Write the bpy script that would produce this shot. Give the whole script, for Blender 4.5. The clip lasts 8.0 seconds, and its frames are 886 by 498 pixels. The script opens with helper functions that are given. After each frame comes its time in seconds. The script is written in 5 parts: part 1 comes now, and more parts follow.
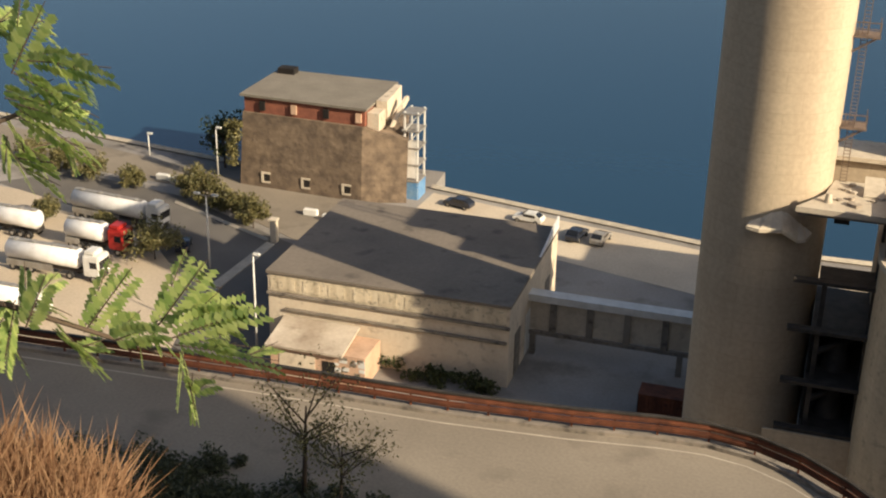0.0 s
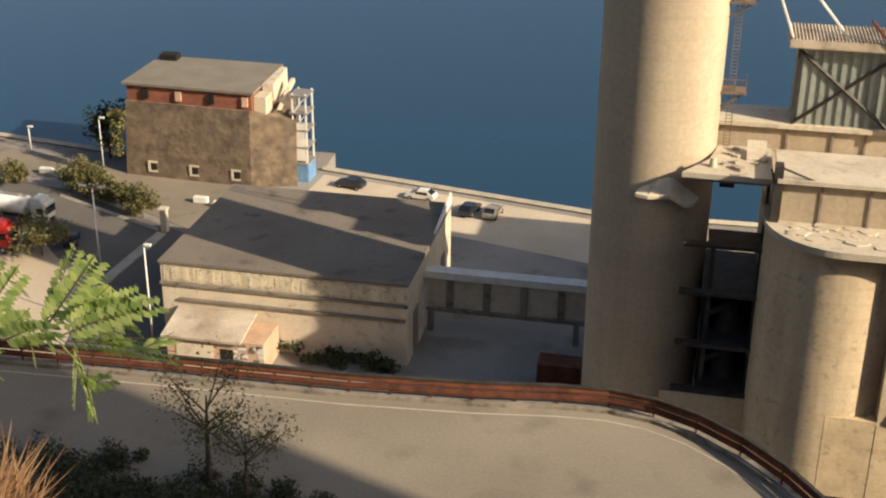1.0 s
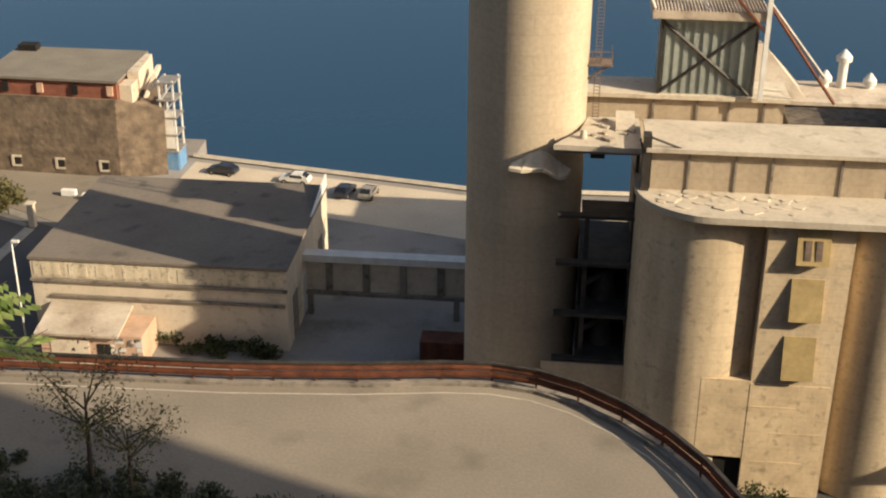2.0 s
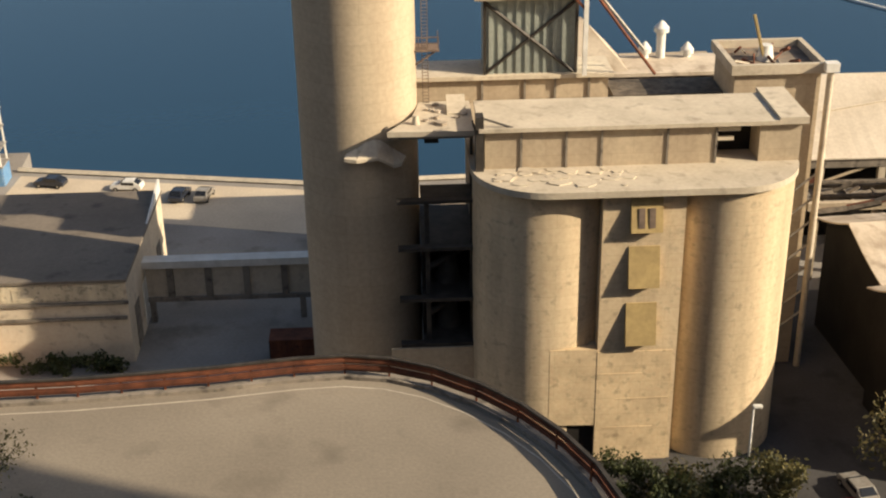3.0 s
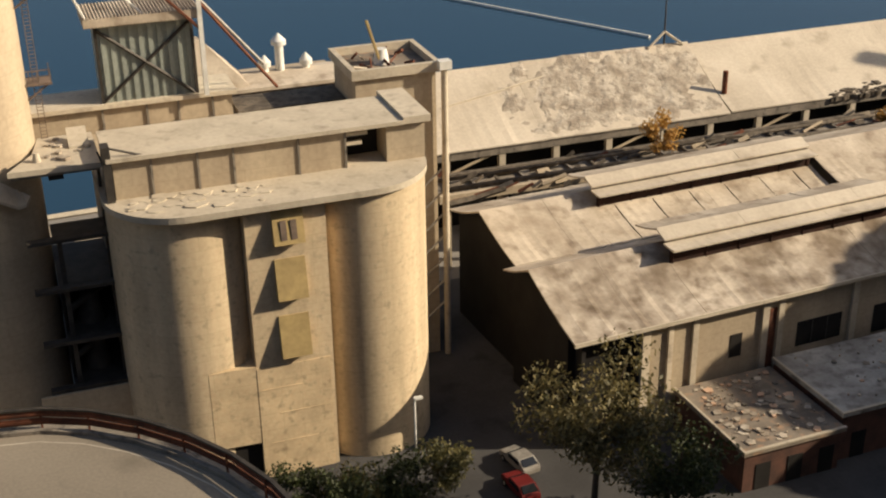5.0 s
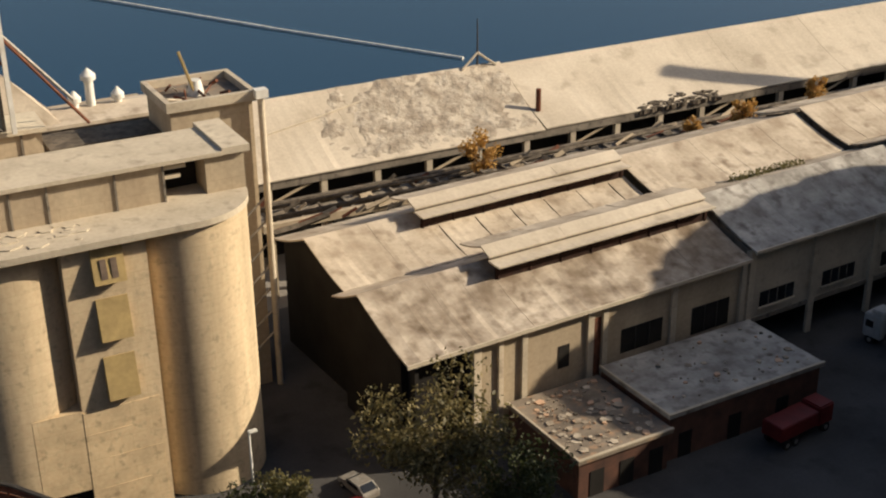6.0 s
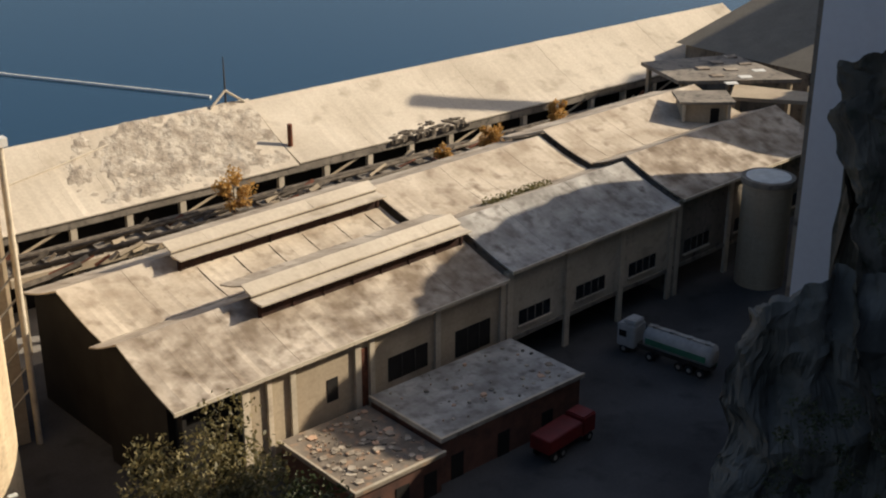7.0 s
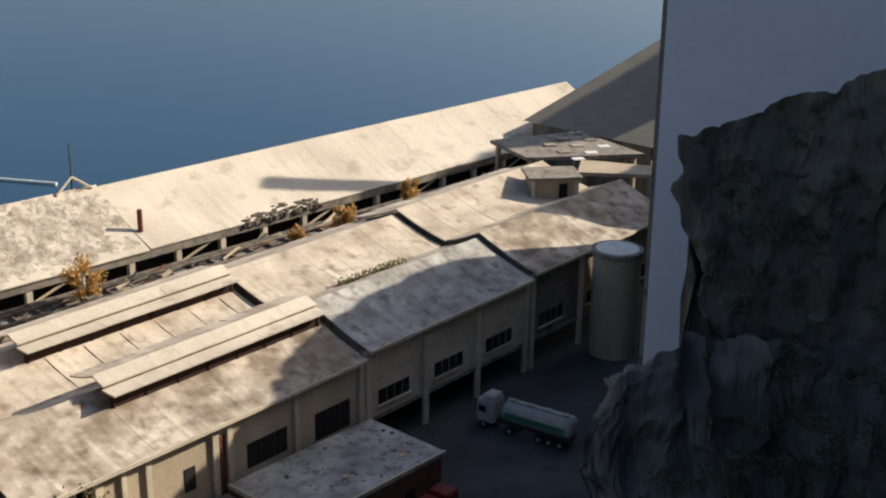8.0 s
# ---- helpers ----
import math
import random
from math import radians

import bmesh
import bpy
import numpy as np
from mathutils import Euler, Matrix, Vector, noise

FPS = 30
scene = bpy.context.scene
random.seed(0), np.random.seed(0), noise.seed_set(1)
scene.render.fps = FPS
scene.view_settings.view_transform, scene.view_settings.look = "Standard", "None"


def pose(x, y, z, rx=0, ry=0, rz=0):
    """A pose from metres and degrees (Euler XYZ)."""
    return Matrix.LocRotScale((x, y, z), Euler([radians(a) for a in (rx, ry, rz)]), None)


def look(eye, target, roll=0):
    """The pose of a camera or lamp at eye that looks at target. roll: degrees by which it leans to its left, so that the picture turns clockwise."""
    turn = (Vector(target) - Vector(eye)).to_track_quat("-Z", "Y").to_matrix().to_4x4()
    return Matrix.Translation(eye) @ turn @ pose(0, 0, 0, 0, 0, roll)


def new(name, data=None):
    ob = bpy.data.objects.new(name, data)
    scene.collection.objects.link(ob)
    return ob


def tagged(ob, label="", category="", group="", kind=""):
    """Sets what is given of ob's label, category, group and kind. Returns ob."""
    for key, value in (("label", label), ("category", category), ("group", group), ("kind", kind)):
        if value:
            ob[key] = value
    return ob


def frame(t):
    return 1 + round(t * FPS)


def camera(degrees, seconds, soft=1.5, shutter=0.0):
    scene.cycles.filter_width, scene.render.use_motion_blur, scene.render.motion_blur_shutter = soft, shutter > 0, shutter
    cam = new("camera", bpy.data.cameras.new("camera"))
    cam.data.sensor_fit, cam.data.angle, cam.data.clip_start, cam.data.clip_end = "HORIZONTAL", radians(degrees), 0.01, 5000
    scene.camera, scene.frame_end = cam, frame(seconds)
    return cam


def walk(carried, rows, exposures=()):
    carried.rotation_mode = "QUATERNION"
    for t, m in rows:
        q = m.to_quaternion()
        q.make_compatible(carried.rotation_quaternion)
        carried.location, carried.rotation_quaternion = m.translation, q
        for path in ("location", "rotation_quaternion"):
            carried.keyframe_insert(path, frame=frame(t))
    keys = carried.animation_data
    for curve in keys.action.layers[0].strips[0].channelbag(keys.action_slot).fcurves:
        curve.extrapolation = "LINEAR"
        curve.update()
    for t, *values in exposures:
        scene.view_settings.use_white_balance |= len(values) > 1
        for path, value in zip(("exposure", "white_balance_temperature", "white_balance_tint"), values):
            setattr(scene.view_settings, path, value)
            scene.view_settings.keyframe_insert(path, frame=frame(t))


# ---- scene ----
cam = camera(38.0, 8.0, soft=2.1)
EYE = (0.0, 0.0, 66.0)
# seconds, yaw, pitch, roll: a pan from one stand
ROWS = [
    (0.0, 17.34, -23.43, -1.10),
    (0.5, 14.97, -23.74, -0.66),
    (1.0, 11.92, -24.30, -0.45),
    (1.2, 10.75, -24.45, -0.39),
    (2.3, 3.61, -25.51, 0.00),
    (2.5, 1.90, -25.69, 0.36),
    (3.0, -2.45, -25.64, 0.88),
    (3.5, -6.97, -25.43, 1.10),
    (4.0, -12.65, -25.44, 0.91),
    (4.2, -14.08, -25.25, 1.00),
    (5.3, -22.15, -25.16, 1.00),
    (5.5, -23.73, -25.01, 1.24),
    (6.0, -28.18, -24.24, 0.54),
    (6.5, -34.51, -23.70, -0.11),
    (7.0, -39.48, -22.79, -0.13),
    (7.5, -43.18, -21.57, -0.30),
    (8.0, -46.12, -19.21, -0.70),
]
EXPOSURES = [(0.0, 0.58, 6450, 10), (3.0, 0.54, 6500, 10), (5.5, 0.26, 6400, 10), (7.0, 0.36, 6100, 10), (8.0, 0.62, 5750, 10)]
walk(cam, [(t, pose(*EYE, 90 + pitch, roll, yaw)) for t, yaw, pitch, roll in ROWS], EXPOSURES)

# ---------------------------------------------------------------- light
SUN_AZ, SUN_EL = radians(-20.5), radians(27.0)      # plan angle from +x towards the sun, height
world = bpy.data.worlds.new("world")
scene.world = world
world.use_nodes = True
wn = world.node_tree.nodes
sky = wn.new("ShaderNodeTexSky")
sky.sky_type = "NISHITA"
sky.sun_disc = False
sky.sun_elevation = SUN_EL
sky.sun_rotation = radians(90) - SUN_AZ
sky.air_density, sky.dust_density = 1.0, 3.6
world.node_tree.links.new(sky.outputs[0], wn["Background"].inputs[0])
wn["Background"].inputs[1].default_value = 0.078
sun_data = bpy.data.lights.new("sun", "SUN")
sun_data.energy, sun_data.angle, sun_data.color = 5.0, radians(0.6), (1.0, 0.84, 0.62)
sun = new("sun", sun_data)
sun_dir = Vector((math.cos(SUN_EL) * math.cos(SUN_AZ), math.cos(SUN_EL) * math.sin(SUN_AZ), math.sin(SUN_EL)))
sun.matrix_world = look(sun_dir * 300, (0, 0, 0))


# ---------------------------------------------------------------- materials
def material(name, col, col2=None, rough=0.85, metal=0.0, scale=0.35, fine=2.6, bump=0.14, spots=0.0, spot_col=(0.05, 0.045, 0.04), streak=False, jitter=0.06, spec=0.3, rings=0.0):
    m = bpy.data.materials.new(name)
    m.use_nodes = True
    nt = m.node_tree
    n, l = nt.nodes, nt.links
    bs = n["Principled BSDF"]
    tc = n.new("ShaderNodeNewGeometry")
    mp = n.new("ShaderNodeMapping")
    l.new(tc.outputs["Position"], mp.inputs[0])
    if streak:
        mp.inputs["Scale"].default_value = (1.0, 1.0, 0.12)
    big = n.new("ShaderNodeTexNoise")
    big.inputs["Scale"].default_value, big.inputs["Detail"].default_value = scale, 5
    small = n.new("ShaderNodeTexNoise")
    small.inputs["Scale"].default_value, small.inputs["Detail"].default_value = fine, 4
    l.new(mp.outputs[0], big.inputs["Vector"])
    l.new(tc.outputs["Position"], small.inputs["Vector"])
    ramp = n.new("ShaderNodeValToRGB")
    ramp.color_ramp.elements[0].position, ramp.color_ramp.elements[1].position = 0.32, 0.68
    ramp.color_ramp.elements[0].color = (*(col2 or tuple(c * 0.72 for c in col)), 1)
    ramp.color_ramp.elements[1].color = (*col, 1)
    l.new(big.outputs["Fac"], ramp.inputs[0])
    mix = n.new("ShaderNodeMixRGB")
    mix.blend_type, mix.inputs[0].default_value = "OVERLAY", 0.2
    l.new(ramp.outputs[0], mix.inputs[1])
    l.new(small.outputs["Fac"], mix.inputs[2])
    out = mix.outputs[0]
    if spots:
        sp = n.new("ShaderNodeTexNoise")
        sp.inputs["Scale"].default_value, sp.inputs["Detail"].default_value = scale * 2.7, 6
        l.new(tc.outputs["Position"], sp.inputs["Vector"])
        sr = n.new("ShaderNodeValToRGB")
        sr.color_ramp.elements[0].position, sr.color_ramp.elements[1].position = 0.60 - spots * 0.2, 0.80 - spots * 0.12
        l.new(sp.outputs["Fac"], sr.inputs[0])
        mx = n.new("ShaderNodeMixRGB")
        mx.inputs[2].default_value = (*spot_col, 1)
        l.new(sr.outputs[0], mx.inputs[0])
        l.new(out, mx.inputs[1])
        out = mx.outputs[0]
    if rings:
        # pour joints: level and upright board marks
        sx = n.new("ShaderNodeSeparateXYZ")
        l.new(tc.outputs["Position"], sx.inputs[0])
        add = n.new("ShaderNodeMath")
        add.operation = "ADD"
        l.new(sx.outputs["X"], add.inputs[0])
        l.new(sx.outputs["Y"], add.inputs[1])
        cb3 = n.new("ShaderNodeCombineXYZ")
        l.new(add.outputs[0], cb3.inputs[0])
        l.new(sx.outputs["Z"], cb3.inputs[1])
        bk = n.new("ShaderNodeTexBrick")
        bk.inputs["Scale"].default_value = 1.0
        bk.inputs["Brick Width"].default_value, bk.inputs["Row Height"].default_value = 3.6, rings
        bk.inputs["Mortar Size"].default_value, bk.inputs["Mortar Smooth"].default_value = 0.05, 1.0
        bk.inputs["Color1"].default_value, bk.inputs["Color2"].default_value = (1, 1, 1, 1), (0.90, 0.89, 0.87, 1)
        bk.inputs["Mortar"].default_value = (0.72, 0.70, 0.66, 1)
        l.new(cb3.outputs[0], bk.inputs["Vector"])
        mm = n.new("ShaderNodeMixRGB")
        mm.blend_type, mm.inputs[0].default_value = "MULTIPLY", 0.5
        l.new(out, mm.inputs[1])
        l.new(bk.outputs["Color"], mm.inputs[2])
        out = mm.outputs[0]
    if jitter:
        oi = n.new("ShaderNodeObjectInfo")
        mr = n.new("ShaderNodeMapRange")
        mr.inputs["To Min"].default_value, mr.inputs["To Max"].default_value = 1 - jitter * 2, 1 + jitter
        l.new(oi.outputs["Random"], mr.inputs["Value"])
        hv = n.new("ShaderNodeHueSaturation")
        l.new(mr.outputs[0], hv.inputs["Value"])
        l.new(out, hv.inputs["Color"])
        out = hv.outputs[0]
    l.new(out, bs.inputs["Base Color"])
    bs.inputs["Roughness"].default_value, bs.inputs["Metallic"].default_value = rough, metal
    bs.inputs["Specular IOR Level"].default_value = spec
    if bump:
        b = n.new("ShaderNodeBump")
        b.inputs["Strength"].default_value, b.inputs["Distance"].default_value = bump, 0.1
        l.new(small.outputs["Fac"], b.inputs["Height"])
        l.new(b.outputs[0], bs.inputs["Normal"])
    return m


M = {}
M["concrete"] = material("dusty_concrete", (0.50, 0.41, 0.29), (0.40, 0.32, 0.225), scale=0.3, streak=True, jitter=0.02, rings=1.7)
M["concrete_pale"] = material("pale_concrete", (0.62, 0.54, 0.415), (0.50, 0.43, 0.325), scale=0.3, spots=0.2, spot_col=(0.37, 0.31, 0.235))
M["drum"] = material("board_marked_concrete", (0.70, 0.555, 0.365), (0.50, 0.395, 0.26), scale=0.55, streak=True, jitter=0.02, rings=1.25, spots=0.22, spot_col=(0.40, 0.315, 0.21))
M["drum_low"] = material("ochre_stained_concrete", (0.76, 0.59, 0.37), (0.58, 0.445, 0.28), scale=0.5, jitter=0.02, rings=1.6, spots=0.25, spot_col=(0.36, 0.27, 0.17))
M["concrete_dark"] = material("stained_concrete", (0.30, 0.26, 0.21), (0.18, 0.155, 0.125), scale=0.4, streak=True, spots=0.3)
M["dust_roof"] = material("dust_covered_sheet", (0.62, 0.535, 0.43), (0.22, 0.168, 0.118), scale=0.22, spots=0.8, spot_col=(0.17, 0.125, 0.085), jitter=0.03)
M["dust_roof_pale"] = material("cement_dust_sheet", (0.63, 0.545, 0.43), (0.36, 0.288, 0.21), scale=0.2, spots=0.3, spot_col=(0.25, 0.19, 0.135), jitter=0.025)
M["quay_roof"] = material("pale_cement_sheet", (0.63, 0.55, 0.435), (0.49, 0.42, 0.325), scale=0.1, spots=0.1, spot_col=(0.33, 0.27, 0.20), jitter=0.02)
M["dust_roof_dark"] = material("weathered_sheet", (0.50, 0.475, 0.43), (0.24, 0.22, 0.195), scale=0.3, spots=0.5, spot_col=(0.16, 0.14, 0.12), jitter=0.08)
M["annex_roof"] = material("dirty_flat_roof", (0.27, 0.225, 0.175), (0.13, 0.108, 0.085), scale=0.35, spots=0.4, spot_col=(0.40, 0.25, 0.15))
M["felt"] = material("bitumen_felt", (0.205, 0.172, 0.135), (0.16, 0.135, 0.108), scale=0.15, rough=0.9, spots=0.1, spot_col=(0.07, 0.06, 0.05))
M["felt_pale"] = material("pale_roof_felt", (0.235, 0.21, 0.165), (0.19, 0.165, 0.13), scale=0.3)
M["stucco"] = material("cream_stucco", (0.76, 0.65, 0.49), (0.60, 0.505, 0.375), scale=0.3, streak=True, spots=0.15, spot_col=(0.33, 0.26, 0.19))
M["stucco_stained"] = material("stained_stucco", (0.80, 0.69, 0.50), (0.52, 0.435, 0.30), scale=0.9, streak=True, spots=0.35, spot_col=(0.26, 0.22, 0.16))
M["salmon"] = material("salmon_plaster", (0.66, 0.44, 0.30), (0.50, 0.33, 0.22), scale=0.4)
M["stone"] = material("fort_masonry", (0.25, 0.185, 0.125), (0.12, 0.09, 0.065), scale=0.6, fine=1.3, bump=1.0, rings=0.8, spots=0.2, spot_col=(0.12, 0.09, 0.065))
M["brick"] = material("red_brick", (0.33, 0.125, 0.075), (0.22, 0.085, 0.055), scale=0.8, fine=5)
# Yard colour darkened to hold the deep shade between the sheds.
M["shaded_yard"] = material("yard_shade_dark", (0.098, 0.094, 0.092), (0.05, 0.048, 0.047), scale=0.1, fine=3, rough=0.9, spots=0.2, spot_col=(0.035, 0.034, 0.033))
M["brick_dark"] = material("dark_brown_brick", (0.15, 0.072, 0.05), (0.08, 0.045, 0.035), scale=0.7, fine=5)
M["white"] = material("white_paint", (0.78, 0.76, 0.70), (0.62, 0.60, 0.54), scale=0.8, rough=0.55, bump=0.1, jitter=0.03)
M["tank_white"] = material("tank_white", (0.80, 0.79, 0.76), (0.66, 0.64, 0.60), scale=0.7, rough=0.35, bump=0.05, spec=0.5)
M["tank_grey"] = material("dusty_grey_tank", (0.50, 0.49, 0.47), (0.36, 0.35, 0.33), scale=0.7, rough=0.5, bump=0.05)
M["blue"] = material("blue_paint", (0.10, 0.26, 0.50), (0.20, 0.34, 0.50), scale=1.2, rough=0.5)
M["red"] = material("red_paint", (0.50, 0.035, 0.03), (0.36, 0.03, 0.025), rough=0.35, bump=0.05)
# Darker copy of the red, with the yard shade put into it.
M["red_in_shade"] = material("shade_toned_red_paint", (0.20, 0.020, 0.018), (0.12, 0.014, 0.012), rough=0.5, bump=0.05)
M["green"] = material("green_paint", (0.06, 0.20, 0.11), (0.05, 0.14, 0.09), rough=0.45, bump=0.05)
M["rust"] = material("rusty_steel", (0.19, 0.066, 0.033), (0.09, 0.034, 0.02), scale=0.9, rough=0.8, spots=0.3, spot_col=(0.06, 0.03, 0.02))
M["steel"] = material("grey_steel", (0.40, 0.38, 0.34), (0.28, 0.25, 0.21), scale=1.0, rough=0.5, metal=0.3, bump=0.1)
M["brown_steel"] = material("weathered_brown_steel", (0.22, 0.16, 0.12), (0.12, 0.09, 0.07), scale=1.0, rough=0.7)
M["dark_steel"] = material("dark_steel", (0.075, 0.065, 0.055), (0.04, 0.035, 0.03), scale=1.0, rough=0.6, metal=0.2)
M["clad"] = material("green_grey_cladding", (0.36, 0.39, 0.34), (0.26, 0.28, 0.25), scale=0.5, rough=0.5, streak=True, metal=0.1)
M["yellow"] = material("ochre_hood", (0.44, 0.325, 0.145), (0.34, 0.25, 0.115), scale=0.8)
M["asphalt"] = material("asphalt", (0.17, 0.155, 0.135), (0.12, 0.11, 0.098), scale=0.12, fine=8, rough=0.92)
M["road"] = material("dusty_road", (0.295, 0.25, 0.19), (0.225, 0.19, 0.145), scale=0.09, fine=4, rough=0.92, spots=0.12, spot_col=(0.165, 0.138, 0.105))
M["yard"] = material("dusty_yard", (0.32, 0.295, 0.265), (0.20, 0.182, 0.16), scale=0.07, fine=3, rough=0.95, spots=0.25, spot_col=(0.12, 0.105, 0.085))
M["lot"] = material("sandy_lot", (0.52, 0.43, 0.315), (0.42, 0.345, 0.25), scale=0.08, fine=3, rough=0.95)
M["quay"] = material("sunlit_pale_quay", (0.58, 0.49, 0.36), (0.47, 0.39, 0.29), scale=0.15, fine=3, rough=0.95)
M["kerb"] = material("pale_kerb", (0.52, 0.46, 0.36), (0.40, 0.35, 0.28), scale=0.6)
M["rock"] = material("dark_rock", (0.19, 0.16, 0.12), (0.06, 0.054, 0.044), scale=0.35, fine=1.6, bump=1.0, spots=0.4, spot_col=(0.028, 0.034, 0.02), streak=True)
M["rock_pale"] = material("grey_rock", (0.175, 0.16, 0.138), (0.072, 0.068, 0.06), scale=0.25, fine=1.6, bump=1.0, spots=0.3, spot_col=(0.06, 0.058, 0.05))
M["soil"] = material("hillside_soil", (0.10, 0.09, 0.055), (0.05, 0.055, 0.03), scale=0.2, fine=2.0, bump=0.8, spots=0.4, spot_col=(0.035, 0.045, 0.02))
M["rubble"] = material("pale_rubble", (0.58, 0.51, 0.41), (0.27, 0.22, 0.165), scale=0.5, fine=3, bump=0.9, spots=0.45, spot_col=(0.22, 0.18, 0.14))
# Rust brown taken near-black to hold the shade of the vent slots.
M["vent_shade"] = material("rusty_slot_shade", (0.046, 0.018, 0.011), (0.022, 0.010, 0.007), scale=0.9)
# Brown of grimy debris, also used to paint shade on some walls.
M["grime_and_shade"] = material("grime_and_shade_brown", (0.20, 0.165, 0.125), (0.085, 0.068, 0.05), scale=0.9, spots=0.3)
M["bark"] = material("bark", (0.12, 0.085, 0.055), (0.07, 0.05, 0.035), scale=1.5)
M["glass"] = material("dark_glass", (0.02, 0.022, 0.025), (0.012, 0.013, 0.015), rough=0.12, bump=0.0, spec=0.6)
# Near-black that stands in for shade inside openings and on hidden walls.
M["shade_black"] = material("interior_shade_black", (0.022, 0.019, 0.016), (0.012, 0.010, 0.009), bump=0)
M["tyre"] = material("tyre_rubber", (0.025, 0.024, 0.023), rough=0.8, bump=0)
M["car_dark"] = material("dark_car_paint", (0.03, 0.035, 0.05), rough=0.25, bump=0, spec=0.6)
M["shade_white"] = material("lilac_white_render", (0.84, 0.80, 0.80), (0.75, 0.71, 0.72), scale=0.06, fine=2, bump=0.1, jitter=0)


def leaf_material(name, col, col2, trans=0.35):
    m = bpy.data.materials.new(name)
    m.use_nodes = True
    n, l = m.node_tree.nodes, m.node_tree.links
    bs = n["Principled BSDF"]
    geo = n.new("ShaderNodeNewGeometry")
    ramp = n.new("ShaderNodeValToRGB")
    ramp.color_ramp.elements[0].color, ramp.color_ramp.elements[1].color = (*col2, 1), (*col, 1)
    l.new(geo.outputs["Random Per Island"], ramp.inputs[0])
    l.new(ramp.outputs[0], bs.inputs["Base Color"])
    bs.inputs["Roughness"].default_value = 0.6
    tr = n.new("ShaderNodeBsdfTranslucent")
    l.new(ramp.outputs[0], tr.inputs[0])
    mx = n.new("ShaderNodeMixShader")
    mx.inputs[0].default_value = trans
    l.new(bs.outputs[0], mx.inputs[1])
    l.new(tr.outputs[0], mx.inputs[2])
    l.new(mx.outputs[0], n["Material Output"].inputs[0])
    return m


M["leaf"] = leaf_material("dark_foliage", (0.085, 0.095, 0.03), (0.030, 0.045, 0.014))
M["leaf_olive"] = leaf_material("olive_foliage", (0.26, 0.22, 0.085), (0.08, 0.085, 0.03))
M["leaf_yard"] = leaf_material("yard_tree_foliage", (0.27, 0.215, 0.085), (0.07, 0.066, 0.024))
M["leaf_bright"] = leaf_material("fresh_leaves", (0.62, 0.68, 0.24), (0.26, 0.38, 0.10), 0.55)
M["leaf_autumn"] = leaf_material("autumn_leaves", (0.62, 0.37, 0.10), (0.40, 0.23, 0.06))
M["dry"] = leaf_material("dry_grass", (0.54, 0.34, 0.19), (0.22, 0.115, 0.06), 0.3)
M["weed"] = leaf_material("shaded_weeds", (0.10, 0.105, 0.05), (0.05, 0.058, 0.026))

water_m = bpy.data.materials.new("sea_water")
water_m.use_nodes = True
n, l = water_m.node_tree.nodes, water_m.node_tree.links
bs = n["Principled BSDF"]
bs.inputs["Base Color"].default_value = (0.018, 0.052, 0.094, 1)
bs.inputs["Roughness"].default_value = 0.16
bs.inputs["IOR"].default_value = 1.33
geo = n.new("ShaderNodeNewGeometry")
w1 = n.new("ShaderNodeTexNoise")
w1.inputs["Scale"].default_value, w1.inputs["Detail"].default_value = 0.9, 6
l.new(geo.outputs["Position"], w1.inputs["Vector"])
bp = n.new("ShaderNodeBump")
bp.inputs["Strength"].default_value, bp.inputs["Distance"].default_value = 0.07, 0.2
l.new(w1.outputs["Fac"], bp.inputs["Height"])
l.new(bp.outputs[0], bs.inputs["Normal"])
w2 = n.new("ShaderNodeTexNoise")
w2.inputs["Scale"].default_value, w2.inputs["Detail"].default_value = 0.012, 4
l.new(geo.outputs["Position"], w2.inputs["Vector"])
rr = n.new("ShaderNodeMapRange")
rr.inputs["To Min"].default_value, rr.inputs["To Max"].default_value = 0.03, 0.13
l.new(w2.outputs["Fac"], rr.inputs["Value"])
l.new(rr.outputs[0], bs.inputs["Roughness"])
M["water"] = water_m


# ---------------------------------------------------------------- building helpers
def box(bm, x0, x1, y0, y1, z0, z1):
    v = [bm.verts.new(p) for p in ((x0, y0, z0), (x1, y0, z0), (x1, y1, z0), (x0, y1, z0), (x0, y0, z1), (x1, y0, z1), (x1, y1, z1), (x0, y1, z1))]
    for f in ((3, 2, 1, 0), (4, 5, 6, 7), (0, 1, 5, 4), (1, 2, 6, 5), (2, 3, 7, 6), (3, 0, 4, 7)):
        bm.faces.new([v[i] for i in f])
    return bm


def prism(bm, pts, z0, z1):
    """A plan polygon pts (counter-clockwise) from z0 to z1."""
    lo = [bm.verts.new((x, y, z0)) for x, y in pts]
    hi = [bm.verts.new((x, y, z1)) for x, y in pts]
    bm.faces.new(hi)
    bm.faces.new(lo[::-1])
    for i in range(len(pts)):
        j = (i + 1) % len(pts)
        bm.faces.new((lo[i], lo[j], hi[j], hi[i]))
    return bm


def extrude_x(bm, prof, x0, x1):
    """A profile of (y, z), counter-clockwise seen from +x, drawn along x."""
    a = [bm.verts.new((x0, y, z)) for y, z in prof]
    b = [bm.verts.new((x1, y, z)) for y, z in prof]
    bm.faces.new(b)
    bm.faces.new(a[::-1])
    for i in range(len(prof)):
        j = (i + 1) % len(prof)
        bm.faces.new((a[i], a[j], b[j], b[i]))
    return bm


